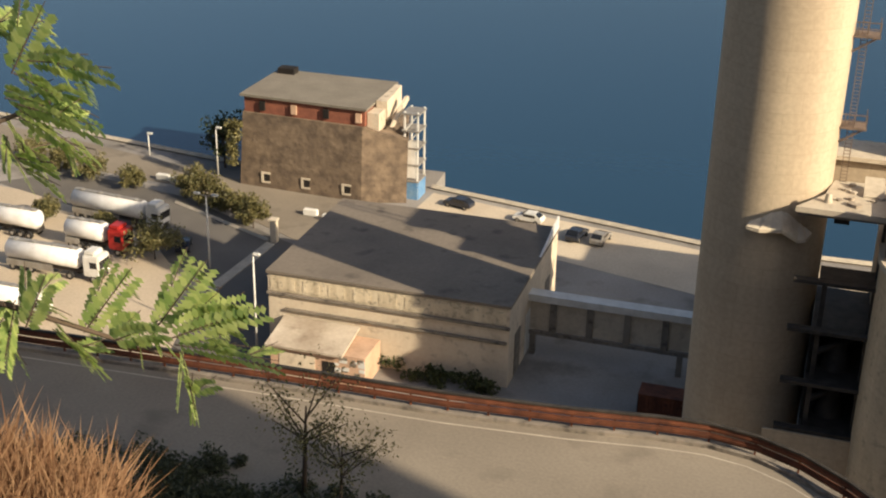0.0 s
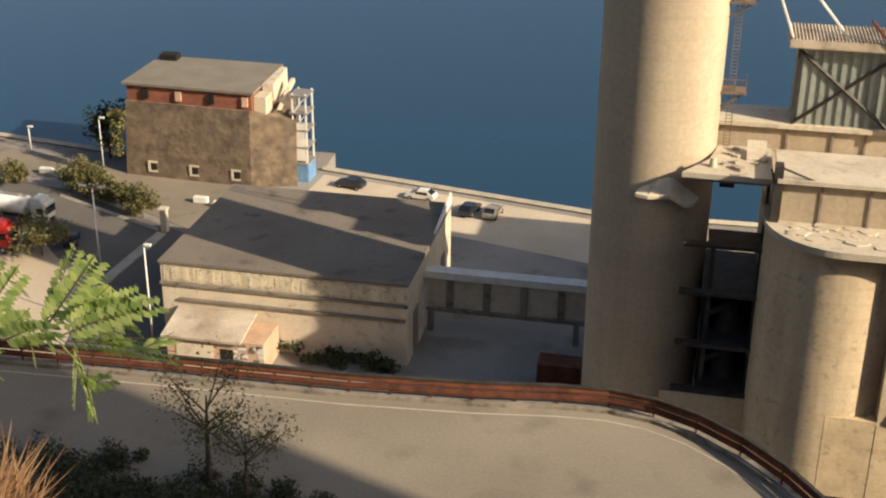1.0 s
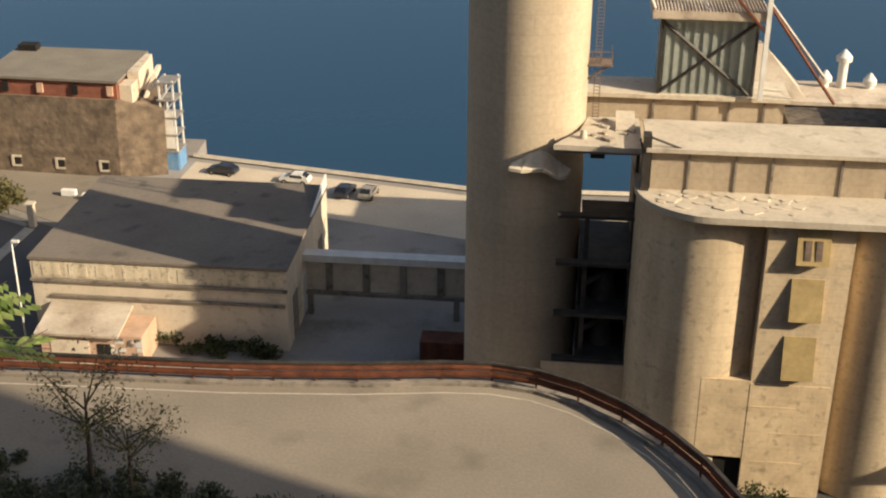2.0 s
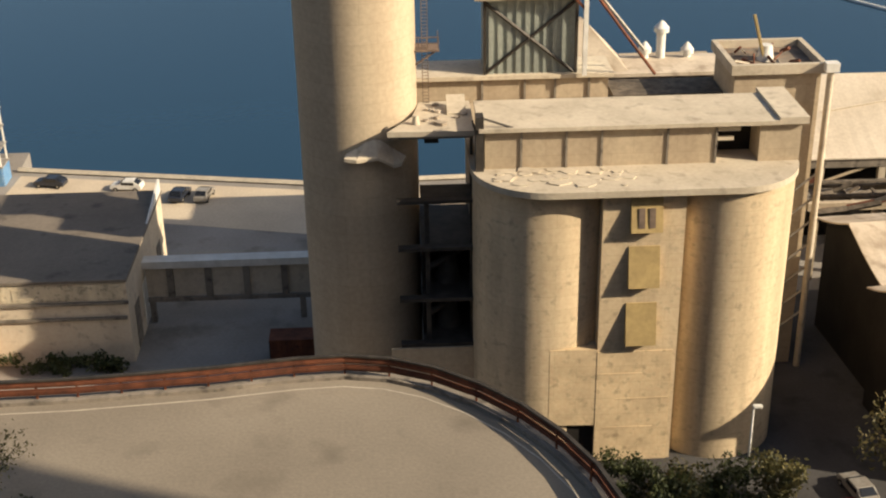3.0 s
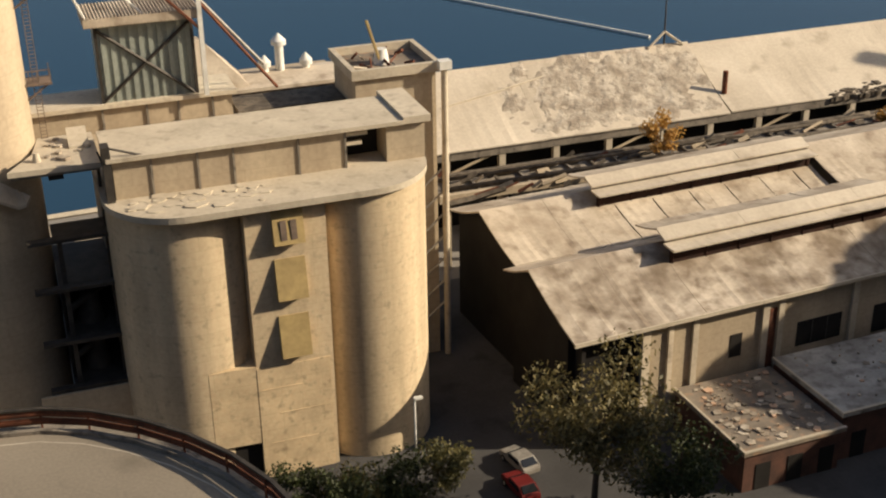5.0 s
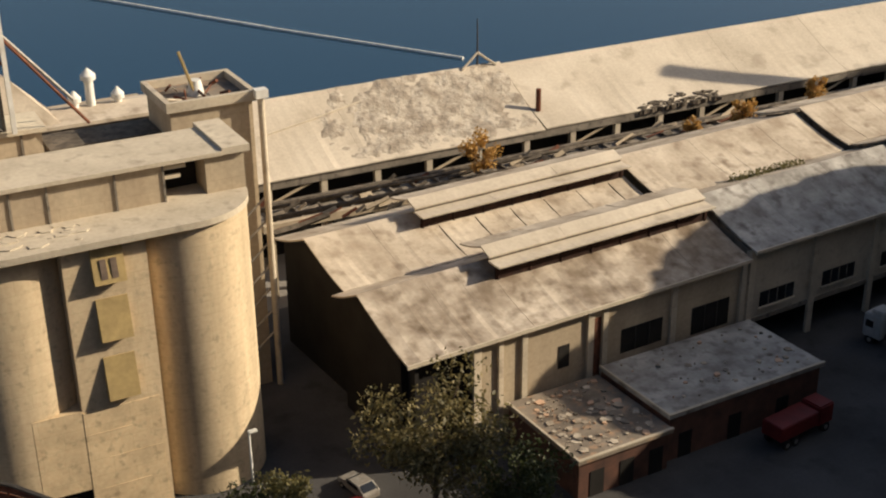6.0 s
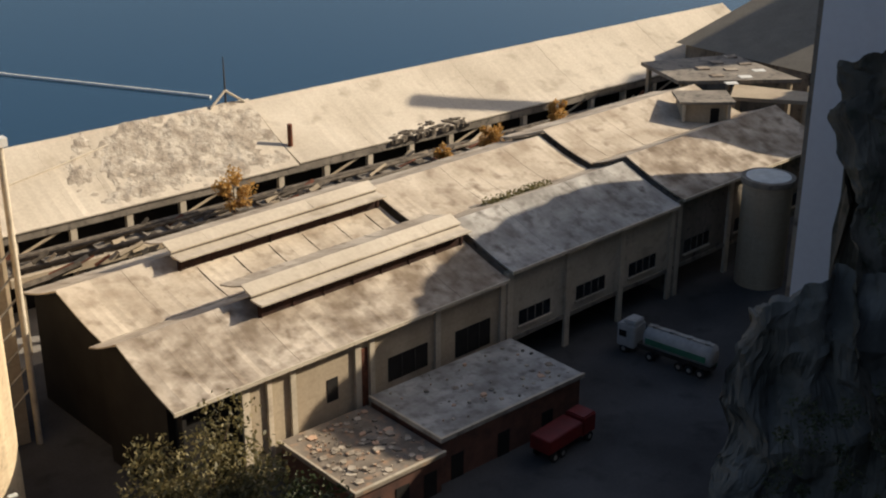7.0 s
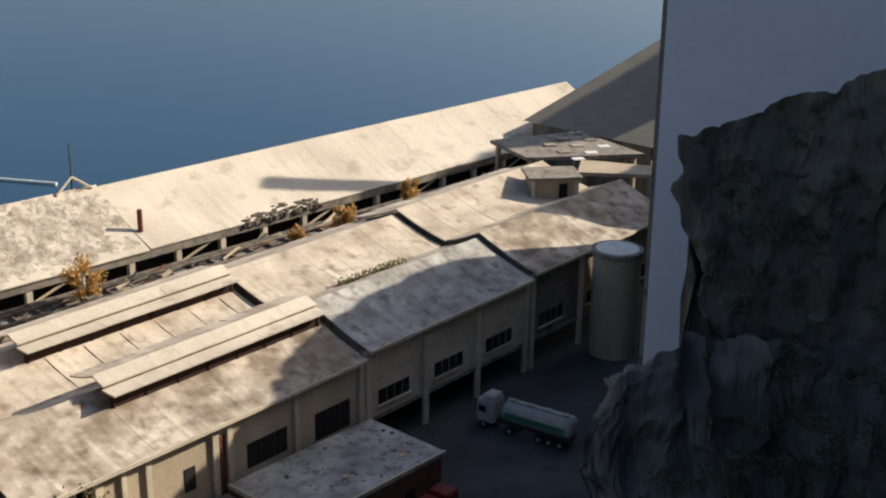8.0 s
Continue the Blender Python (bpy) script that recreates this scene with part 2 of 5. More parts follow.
def cyl(bm, x, y, z0, z1, r, r2=None, seg=32, smooth=True):
    r2 = r if r2 is None else r2
    lo = [bm.verts.new((x + r * math.cos(a), y + r * math.sin(a), z0)) for a in [2 * math.pi * i / seg for i in range(seg)]]
    hi = [bm.verts.new((x + r2 * math.cos(a), y + r2 * math.sin(a), z1)) for a in [2 * math.pi * i / seg for i in range(seg)]]
    bm.faces.new([bm.verts.new(v.co) for v in hi])
    bm.faces.new([bm.verts.new(v.co) for v in lo[::-1]])
    for i in range(seg):
        f = bm.faces.new((lo[i], lo[(i + 1) % seg], hi[(i + 1) % seg], hi[i]))
        f.smooth = smooth
    return bm


def rod(bm, a, b, r, seg=8, r2=None):
    a, b = Vector(a), Vector(b)
    r2 = r if r2 is None else r2
    d = (b - a).normalized()
    u = d.cross(Vector((0, 0, 1)) if abs(d.z) < 0.9 else Vector((1, 0, 0))).normalized()
    w = d.cross(u)
    A = [bm.verts.new(a + (u * math.cos(t) + w * math.sin(t)) * r) for t in [2 * math.pi * i / seg for i in range(seg)]]
    B = [bm.verts.new(b + (u * math.cos(t) + w * math.sin(t)) * r2) for t in [2 * math.pi * i / seg for i in range(seg)]]
    bm.faces.new(A[::-1])
    bm.faces.new(B)
    for i in range(seg):
        f = bm.faces.new((A[i], A[(i + 1) % seg], B[(i + 1) % seg], B[i]))
        f.smooth = seg > 6
    return bm


def B():
    return bmesh.new()


def finish(name, bm, mat):
    bmesh.ops.recalc_face_normals(bm, faces=bm.faces)
    me = bpy.data.meshes.new(name)
    bm.to_mesh(me)
    bm.free()
    me.materials.append(M[mat])
    return me


def part(name, bm, mat, parent, label=""):
    ob = new(name, finish(name, bm, mat))
    ob.parent = parent
    return tagged(ob, label)


def thing(name, label, category, x=0, y=0, z=0, rz=0, group="", kind=""):
    ob = new(name)
    ob.matrix_basis = pose(x, y, z, 0, 0, rz)
    return tagged(ob, label, category, group, kind)


def solid(name, bm, mat, label, category="", group="", kind=""):
    return tagged(new(name, finish(name, bm, mat)), label, category, group, kind)


def leaves(bm, rng, centres, count, size, spread):
    """Small leaf blades scattered in blobs round the centres (x, y, z, r)."""
    for k in range(count):
        cx, cy, cz, r = centres[rng.randrange(len(centres))]
        d = Vector((rng.gauss(0, 1), rng.gauss(0, 1), rng.gauss(0, 0.8))).normalized() * r * (rng.random() ** 0.45)
        c = Vector((cx, cy, cz)) + d
        u = Vector((rng.gauss(0, 1), rng.gauss(0, 1), rng.gauss(0, 1))).normalized()
        w = u.cross(Vector((rng.gauss(0, 1), rng.gauss(0, 1), rng.gauss(0, 1)))).normalized()
        s = size * rng.uniform(0.6, 1.4)
        v = [bm.verts.new(c + p) for p in (-u * s, w * s * spread, u * s, -w * s * spread)]
        bm.faces.new(v)


def tree(name, label, x, y, z, height, radius, mat, seed, count=1500, size=0.28, category="tree", group="", low=0.25):
    rng = random.Random(seed)
    t = thing(name, label, category, x, y, z, group=group)
    bm = B()
    r0 = max(0.06, height * 0.022)
    top = Vector((rng.uniform(-0.3, 0.3), rng.uniform(-0.3, 0.3), height * 0.72))
    rod(bm, (0, 0, -0.3), top * 0.5, r0, 8, r0 * 0.7)
    rod(bm, top * 0.5, top, r0 * 0.7, 8, r0 * 0.3)
    centres = []
    for i in range(11):
        a = i * 2.4 + rng.uniform(-0.4, 0.4)
        h = height * rng.uniform(low, 0.75)
        reach = radius * rng.uniform(0.45, 0.85)
        tip = Vector((math.cos(a) * reach, math.sin(a) * reach, h + height * 0.14))
        root = top * min(1.0, h / top.z * 0.85)
        rod(bm, root, tip, r0 * 0.35, 5, r0 * 0.12)
        centres.append((*tip, radius * rng.uniform(0.28, 0.5)))
        mid = root.lerp(tip, 0.6)
        centres.append((*mid, radius * rng.uniform(0.2, 0.35)))
    centres.append((top.x, top.y, height * 0.86, radius * 0.38))
    part("trunk", bm, "bark", t)
    bm = B()
    leaves(bm, rng, centres, count, size, 0.45)
    part("crown", bm, mat, t)
    return t


# ---------------------------------------------------------------- setting: sea, ground, hill, road
bm = B()
vs = [bm.verts.new(p) for p in ((-3500, -600, -2.4), (3500, -600, -2.4), (3500, 3800, -2.4), (-3500, 3800, -2.4))]
bm.faces.new(vs)
solid("water", bm, "water", "calm deep blue sea water under a low sun", "sea", kind="structure")

SHORE = [(-420, 190), (-150, 178), (-107, 169.5), (-81, 165.5), (-81, 173.5), (-52.5, 173.5), (-52.2, 166.3), (-12, 158.3), (40, 160), (400, 161)]
bm = B()
prism(bm, [(-420, 20), (400, 20)] + SHORE[::-1], -4.0, 0.0)
solid("ground", bm, "yard", "dusty grey concrete works yard", "ground", kind="structure")
# Pale colour ends near the shadow edge, so it also paints the sunlight.
bm = B()
prism(bm, [(-52.0, 157.0), (-52, 147), (-30, 147.5), (-10, 142.5), (44, 141), (44, 157.5), (-12, 156.6), (-51.5, 164.6)][::-1], 0.0, 0.02)
solid("pavement", bm, "quay", "pale concrete quay apron, cut to its sunlit strip", "quay", kind="structure")
# Darker sheet over the yard that paints the shade there.
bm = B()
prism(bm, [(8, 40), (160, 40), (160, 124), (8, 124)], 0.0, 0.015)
solid("works_yard", bm, "shaded_yard", "yard surface between the sheds, darkened for deep shade", "ground", kind="structure")
bm = B()
prism(bm, [(-160, 60), (-58.5, 60), (-58.5, 95), (-62.5, 115), (-70, 132), (-78, 140), (-100, 145), (-160, 150)], 0.0, 0.02)
solid("lorry_park_ground", bm, "lot", "sandy unpaved lorry park surface", "ground", kind="structure")
bm = B()
prism(bm, [(-60, 95), (-54.5, 95), (-54.5, 137), (-66, 142), (-84, 151), (-104, 154.5), (-112, 147), (-93, 141.5), (-81, 136), (-75, 130), (-69.5, 127.5), (-66, 118)], 0.0, 0.03)
solid("road_asphalt", bm, "asphalt", "dark asphalt access road beside the lorry park", "road", kind="structure")
bm = B()
prism(bm, [(-54, 137), (-50, 143), (-52.3, 157.8), (-80, 160), (-108, 166.5), (-160, 176), (-160, 168), (-108, 157), (-88, 154.8), (-66, 143.5)], 0.0, 0.05)
solid("road", bm, "road", "pale dusty shore road along the fort", "road", kind="structure")
bm = B()
prism(bm, [(-67.4, 122.8), (-65.9, 122.8), (-65.0, 139.6), (-66.3, 139.9)], 0.0, 0.16)
rod(bm, (-84, 148.6, 0.08), (-66.3, 140.6, 0.08), 0.3, 4)
solid("lane_kerb", bm, "kerb", "pale concrete kerb beside the asphalt road", "kerb", kind="structure")
bm = B()
for a, b in zip(SHORE[:-1], SHORE[1:]):
    if abs(a[0] - b[0]) > 3 and not (a[0] == -81 and b[0] == -52.5):
        rod(bm, (*a, 0.25), (*b, 0.25), 0.42, 4)
solid("kerb", bm, "kerb", "low pale concrete kerb along the quay edge", "kerb", kind="structure")

# the ramp road, a shelf on the hillside
ZR = 18.0
OUTER = [(-150, 70), (-110, 73), (-80, 75), (-54, 76.2), (-37, 77.0), (-23, 77.4), (-14, 78.2), (-8, 79.1), (-4.4, 79.3), (-1.2, 78.7), (1.8, 77.3), (4.8, 75.0), (7.4, 72.2), (9.6, 68.9), (11.3, 65.2), (12.4, 61.0), (12.8, 56.5), (12.2, 52.0), (10.5, 48)]


def offset(pts, d):
    out = []
    for i, p in enumerate(pts):
        a, b = Vector(pts[max(0, i - 1)]), Vector(pts[min(len(pts) - 1, i + 1)])
        t = (b - a).normalized()
        out.append((p[0] - t.y * d, p[1] + t.x * d))
    return out


bm = B()
prism(bm, OUTER[::-1] + [(-150, 44)], ZR - 0.5, ZR)
solid("ramp_road", bm, "road", "dusty hairpin road on a hillside shelf", "road", kind="structure")


def strip(bm, pts, d0, d1, z0, z1):
    a, b = offset(pts, d0), offset(pts, d1)
    prev = None
    for p, q in zip(a, b):
        cur = [bm.verts.new((p[0], p[1], z0)), bm.verts.new((q[0], q[1], z0)), bm.verts.new((q[0], q[1], z1)), bm.verts.new((p[0], p[1], z1))]
        if prev:
            for i in range(4):
                bm.faces.new((prev[i], cur[i], cur[(i + 1) % 4], prev[(i + 1) % 4]))
        else:
            bm.faces.new(cur[::-1])
        prev = cur
    bm.faces.new(prev)


bm = B()
strip(bm, OUTER, 0.05, 0.9, 0.0, ZR + 0.02)
solid("retaining_wall", bm, "concrete_dark", "stained concrete retaining wall under the ramp road", "wall", kind="structure")
# Dark concrete here paints the shaded band under the guard rail.
bm = B()
strip(bm, OUTER, -0.35, 0.02, ZR, ZR + 0.28)
solid("road_kerb", bm, "concrete_dark", "kerb along the ramp road, darkened for guard rail shade", "kerb", kind="structure")
bm = B()
strip(bm, OUTER, -1.33, -1.2, ZR + 0.001, ZR + 0.008)
solid("edge_line", bm, "kerb", "worn pale edge line on the ramp road", "road marking", kind="structure")
guard = thing("guard_rail", "rusty steel guard rail along the hairpin road", "guard rail", -4.4, 79.3, ZR)
G0 = Vector((-4.4, 79.3, ZR))


def local(pts):
    return [(p[0] - G0.x, p[1] - G0.y) for p in pts]


LO = local(OUTER)
for zz, hh, mt in ((0.40, 0.50, "rust"), (1.02, 0.42, "rust")):
    bm = B()
    strip(bm, LO, 0.30, 0.38, zz, zz + hh)
    strip(bm, LO, 0.24, 0.30, zz + hh * 0.30, zz + hh * 0.70)
    part("rail_beam", bm, mt, guard)
bm = B()
strip(bm, LO, 0.22, 0.50, 1.52, 1.66)
part("top_rail", bm, "dark_steel", guard, "dark top rail")
for i in range(3, len(LO) - 1):
    a, b = Vector(LO[i]), Vector(LO[i + 1])
    k = max(1, int((b - a).length / 2.6))
    for j in range(k):
        p = a.lerp(b, j / k)
        bm = B()
        box(bm, p.x - 0.07, p.x + 0.07, p.y + 0.40, p.y + 0.54, 0.03, 1.55)
        part("post", bm, "rust", guard)


def hill_z(x, y):
    """Height of the hillside on which the camera stands."""
    r = math.hypot(x, max(y, 0.0)) if x > 0 else max(y, 0.0)
    end = 18.0 - 16.0 * max(0.0, min(1.0, (x - 18.0) / 22.0))
    if r < 5.6:
        z = 64.0 - 0.42 * r
    else:
        z = 61.65 - (61.65 - end) * min(1.0, (r - 5.6) / 40.4) ** 0.55
    if y < 0:
        z += (64.0 - 0.15 * y - z) * min(1.0, -y / 12.0)
    return z


bm = B()
NX, NY = 120, 108
grid = []
for j in range(NY + 1):
    row = []
    for i in range(NX + 1):
        x, y = -160 + 300 * i / NX, -60 + 108 * j / NY
        z = hill_z(x, y) + 1.0 * noise.noise((x * 0.12, y * 0.12, 0.3)) * (1 if y > 9 else 0.12)
        if math.hypot(x, y) < 4:
            z = min(z, 64.1)
        row.append(bm.verts.new((x, y, z if y < 46.5 else min(z, ZR - 0.3))))
    grid.append(row)
for j in range(NY):
    for i in range(NX):
        f = bm.faces.new((grid[j][i], grid[j][i + 1], grid[j + 1][i + 1], grid[j + 1][i]))
        f.smooth = True
solid("hillside", bm, "soil", "steep overgrown hillside under the viewpoint", "hillside", kind="structure")


# ---------------------------------------------------------------- hall
hall = thing("hall", "low industrial hall with brown felt roof and cream walls", "building", -53.8, 113.5, 0)
HW, HD, HH = 26.6, 22.0, 9.4
for bx in ((0, HW, 0, 0.4), (0, HW, HD - 0.4, HD), (0, 0.4, 0.4, HD - 0.4), (HW - 0.4, HW, 0.4, HD - 0.4)):
    bm = B()
    box(bm, *bx, 0, HH - 0.3)
    part("wall", bm, "stucco", hall)
bm = B()
box(bm, -0.15, HW + 0.15, -0.2, HD + 0.2, HH - 0.3, HH)
part("roof", bm, "felt", hall, "brown felt roof")
bm = B()
box(bm, 0.3, HW - 0.3, -0.06, -0.003, 7.1, 8.9)
part("frieze", bm, "stucco_stained", hall, "rust-streaked blind window band")
for zz in (6.7, 5.0):
    bm = B()
    box(bm, -0.1 if zz > 6 else 2.0, HW + (0.1 if zz > 6 else -0.2), -0.28, -0.003, zz, zz + 0.28)
    part("ledge", bm, "concrete_dark", hall)
for i in range(9):
    bm = B()
    x = 1.2 + i * 2.85
    box(bm, x, x + 1.9, -0.10, -0.062, 7.35, 8.6)
    part("blind_window", bm, "stucco_stained", hall)
bm = B()
extrude_x(bm, [(HD - 9, HH + 0.004), (HD - 0.1, HH + 0.004), (HD - 0.1, HH + 1.5)], HW - 0.12, HW + 0.1)
part("gable_upstand", bm, "white", hall, "white upstand at the roof end")
for i in range(4):
    bm = B()
    y = 2.5 + i * 4.6
    box(bm, HW + 0.003, HW + 0.08, y, y + 2.2, 0.2, 5.0)
    part("shutter", bm, "white" if i == 1 else "concrete_dark", hall)

lean = thing("lean_to", "salmon plaster lean-to with a pale flat roof and graffiti", "shed", -51.5, 108.6, 0)
bm = B()
box(bm, 0, 10.5, 0, 4.6, 0, 3.4)
part("wall", bm, "salmon", lean)
bm = B()
extrude_x(bm, [(-0.5, 3.3), (4.7, 4.2), (4.7, 4.45), (-0.5, 3.55)], -0.4, 8.2)
part("roof", bm, "dust_roof_pale", lean)
bm = B()
box(bm, 1.0, 5.0, -0.06, 0.05, 0.0, 2.7)
part("shutter", bm, "stucco", lean)
bm = B()
box(bm, 5.8, 7.2, -0.05, 0.05, 0.0, 2.4)
part("doorway", bm, "shade_black", lean)
rng = random.Random(5)
for i in range(26):
    bm = B()
    x, z, s = rng.uniform(7.4, 10.3), rng.uniform(0.3, 3.2), rng.uniform(0.15, 0.4)
    box(bm, x - s, x + s, -0.03 - 0.001 * i, -0.004, z - s * 0.6, z + s * 0.6)
    part("painted_patch", bm, "white" if i % 3 else "concrete_dark", lean)

# gallery frame between hall and tower
can = thing("loading_canopy", "white beam canopy on posts beside the hall", "canopy", -27.0, 121.5, 0)
bm = B()
box(bm, -0.3, 24, 0, 1.6, 6.4, 7.2)
part("beam", bm, "white", can, "long white roof beam")
bm = B()
box(bm, 0, 24, 0.5, 0.75, 2.9, 6.396)
part("panel_wall", bm, "concrete_pale", can)
for i in range(6):
    bm = B()
    x = 2.2 + i * 4.0
    box(bm, x, x + 0.7, 0.2, 0.496, 2.5, 6.396)
    part("post", bm, "concrete_dark", can)
bm = B()
box(bm, 0, 24, 0.1, 0.49, 2.45, 2.85)
part("lower_beam", bm, "concrete_dark", can)
for x in (0.1, 16.0, 23.2):
    bm = B()
    box(bm, x, x + 0.6, 0.2, 0.8, 0, 2.45)
    part("leg", bm, "concrete_dark", can)
cn = thing("container", "rust-red steel container in the shaded yard", "container", -13.5, 112.2, 0.02)
bm = B()
zig = [(5.06, 2.4), (0.02, 2.4)]
for i in range(24):
    d = 0.05 if i % 2 else 0.0
    zig += [(0.02 + i * 0.21, d), (0.02 + i * 0.21 + 0.19, d)]
prism(bm, zig, 0.1, 2.5)
part("body", bm, "rust", cn)
bm = B()
box(bm, -0.05, 5.15, -0.05, 2.45, 2.5, 2.62)
part("roof", bm, "rust", cn)
for x in (-0.04, 5.06):
    bm = B()
    box(bm, x, x + 0.1, -0.04, 0.08, 0, 2.5)
    part("corner_post", bm, "dark_steel", cn)

# ---------------------------------------------------------------- fort
fort = thing("fort", "old stone coastal fort with a red brick top storey", "fort", -78.9, 159.2, 0)
FW, FD, FH = 25.0, 14.0, 10.8
bm = B()
prof = [(0, 0), (FW - 6, -1.0), (FW, 1.0), (FW - 4.2, FD), (0, FD)]
lo = [bm.verts.new((x * 1.0, y - (0.7 if y < 2 else 0), 0)) for x, y in prof]
hi = [bm.verts.new((x + (0.5 if x < 1 else 0), y, FH if x < FW - 5 else FH - 1.8)) for x, y in prof]
bm.faces.new(hi)
bm.faces.new(lo[::-1])
for i in range(5):
    bm.faces.new((lo[i], lo[(i + 1) % 5], hi[(i + 1) % 5], hi[i]))
part("wall", bm, "stone", fort, "weathered brown rubble masonry")
for i in range(3):
    x = 3.6 + i * 6.3
    y = -0.62 - x / 19.0
    bm = B()
    box(bm, x - 0.15, x + 1.25, y - 0.14, y + 0.5, 0.75, 1.0)
    box(bm, x - 0.15, x + 0.2, y - 0.14, y + 0.5, 1.0, 2.1)
    box(bm, x - 0.15, x + 1.25, y - 0.12, y + 0.6, 2.1, 2.35)
    part("loophole_frame", bm, "concrete_pale", fort)
    bm = B()
    box(bm, x + 0.2, x + 1.15, y - 0.06, y + 0.45, 1.0, 2.1)
    part("loophole", bm, "shade_black", fort)
bm = B()
prism(bm, [(0.7, 0.3), (19.2, -0.5), (18.9, 13.0), (0.7, 13.3)], FH + 0.003, 13.1)
part("brick_storey", bm, "brick", fort, "red brick storey")
bm = B()
prism(bm, [(0.2, -0.15), (19.6, -0.95), (19.2, 13.4), (0.2, 13.6)], 13.1, 13.45)
part("roof", bm, "felt_pale", fort, "flat greyish felt roof")
for i in range(4):
    bm = B()
    x = 3.2 + i * 4.9
    box(bm, x, x + 0.8, -0.35 - 0.04 * x + 0.3, 0.35, 11.3, 12.6)
    part("window", bm, "salmon" if i % 2 else "shade_black", fort)
bm = B()
box(bm, 1.0, 3.6, 11.2, 13.0, 13.45, 14.3)
part("roof_hatch", bm, "shade_black", fort)
bm = B()
prism(bm, [(19.6, 3.0), (21.2, 3.0), (20.4, 11.5), (19.4, 11.5)], 10.8, 13.6)
part("stair_house", bm, "stucco", fort, "cream plastered stair house")
bm = B()
prism(bm, [(19.3, 0.2), (21.0, 0.2), (21.0, 2.9), (19.3, 2.9)], 9.0, 12.6)
part("porch", bm, "stucco", fort)
bm = B()
extrude_x(bm, [(1.2, 10.6), (1.9, 10.6), (8.0, 12.6), (8.0, 13.2), (7.2, 13.2)], 22.2, 22.7)
part("stair_parapet", bm, "stucco", fort)
st = thing("stair_tower", "white steel stair tower with blue base against the fort", "stair tower", -54.9, 161.2, 0)
for x in (0, 1.9):
    for y in (0, 3.0):
        bm = B()
        box(bm, x, x + 0.22, y, y + 0.22, 0, 12.8)
        part("post", bm, "white", st)
for k in range(5):
    bm = B()
    box(bm, -0.3, 2.3, -0.2, 3.3, 2.6 + k * 2.45, 2.8 + k * 2.45)
    part("landing", bm, "steel", st)
    if k < 4:
        bm = B()
        rod(bm, (0.3, 0.1, 2.8 + k * 2.45), (1.9, 0.1, 5.0 + k * 2.45), 0.09, 4)
        part("brace", bm, "white", st)
bm = B()
box(bm, 0.0, 2.1, -0.12, 0.0, 0, 2.7)
box(bm, 2.124, 2.22, 0, 3.2, 0, 2.7)
part("base_panel", bm, "blue", st, "blue painted base panel")
bm = B()
box(bm, 0.3, 1.8, -0.1, -0.01, 3.2, 8.6)
part("cladding", bm, "white", st)
rng = random.Random(8)
bm = B()
leaves(bm, rng, [(-79.2, 157.0, 4 + i * 1.1, 1.0) for i in range(6)] + [(-78.4, 156.6, 8, 1.2), (-78.2, 156.8, 9.5, 0.9)], 900, 0.22, 0.6)
solid("ivy", bm, "leaf_olive", "green ivy on the fort corner", "ivy", kind="stuff")
tree("shore_tree", "dark green tree beside the fort above the sea", -84.0, 164.0, 0, 8.5, 3.8, "leaf", 21, 1400, 0.34)

# ---------------------------------------------------------------- tall round tower
TX, TY, TR = -3.45, 107.0, 5.17
tow = thing("silo_tower", "tall round concrete silo tower with rusty fittings", "silo", TX, TY, 0)
bm = B()
seg = 64
rings = [(z, TR) for z in (0, 6, 12, 18, 24, 30, 36, 40, 45.3)]
prev = None
for z, r in rings:
    cur = [bm.verts.new((r * math.cos(2 * math.pi * i / seg), r * math.sin(2 * math.pi * i / seg), z)) for i in range(seg)]
    if prev:
        for i in range(seg):
            f = bm.faces.new((prev[i], prev[(i + 1) % seg], cur[(i + 1) % seg], cur[i]))
            f.smooth = True
    prev = cur
bm.faces.new([bm.verts.new(v.co) for v in prev])
part("shaft", bm, "concrete", tow, "smooth dusty concrete shaft")
bm = B()
prev = None
for k, (deg, zi, zo) in enumerate(((-101, 26.3, 26.2), (-91, 26.8, 26.1), (-82, 27.4, 26.1), (-74, 27.6, 26.2), (-67, 27.4, 25.7), (-60, 26.9, 25.2), (-54, 26.4, 25.3), (-48, 25.9, 25.7))):
    a = radians(deg)
    ro = TR + 0.95 + 0.12 * math.sin(k * 2.3)
    cur = [bm.verts.new((r * math.cos(a), r * math.sin(a), z)) for r, z in ((TR - 0.1, zi - 0.3), (ro, zo - 0.3), (ro, zo), (TR - 0.1, zi))]
    if prev:
        for q in range(4):
            bm.faces.new((prev[q], prev[(q + 1) % 4], cur[(q + 1) % 4], cur[q]))
    else:
        bm.faces.new(cur[::-1])
    prev = cur
bm.faces.new(prev)
part("broken_ledge", bm, "concrete_pale", tow, "broken sloping piece of concrete ledge")
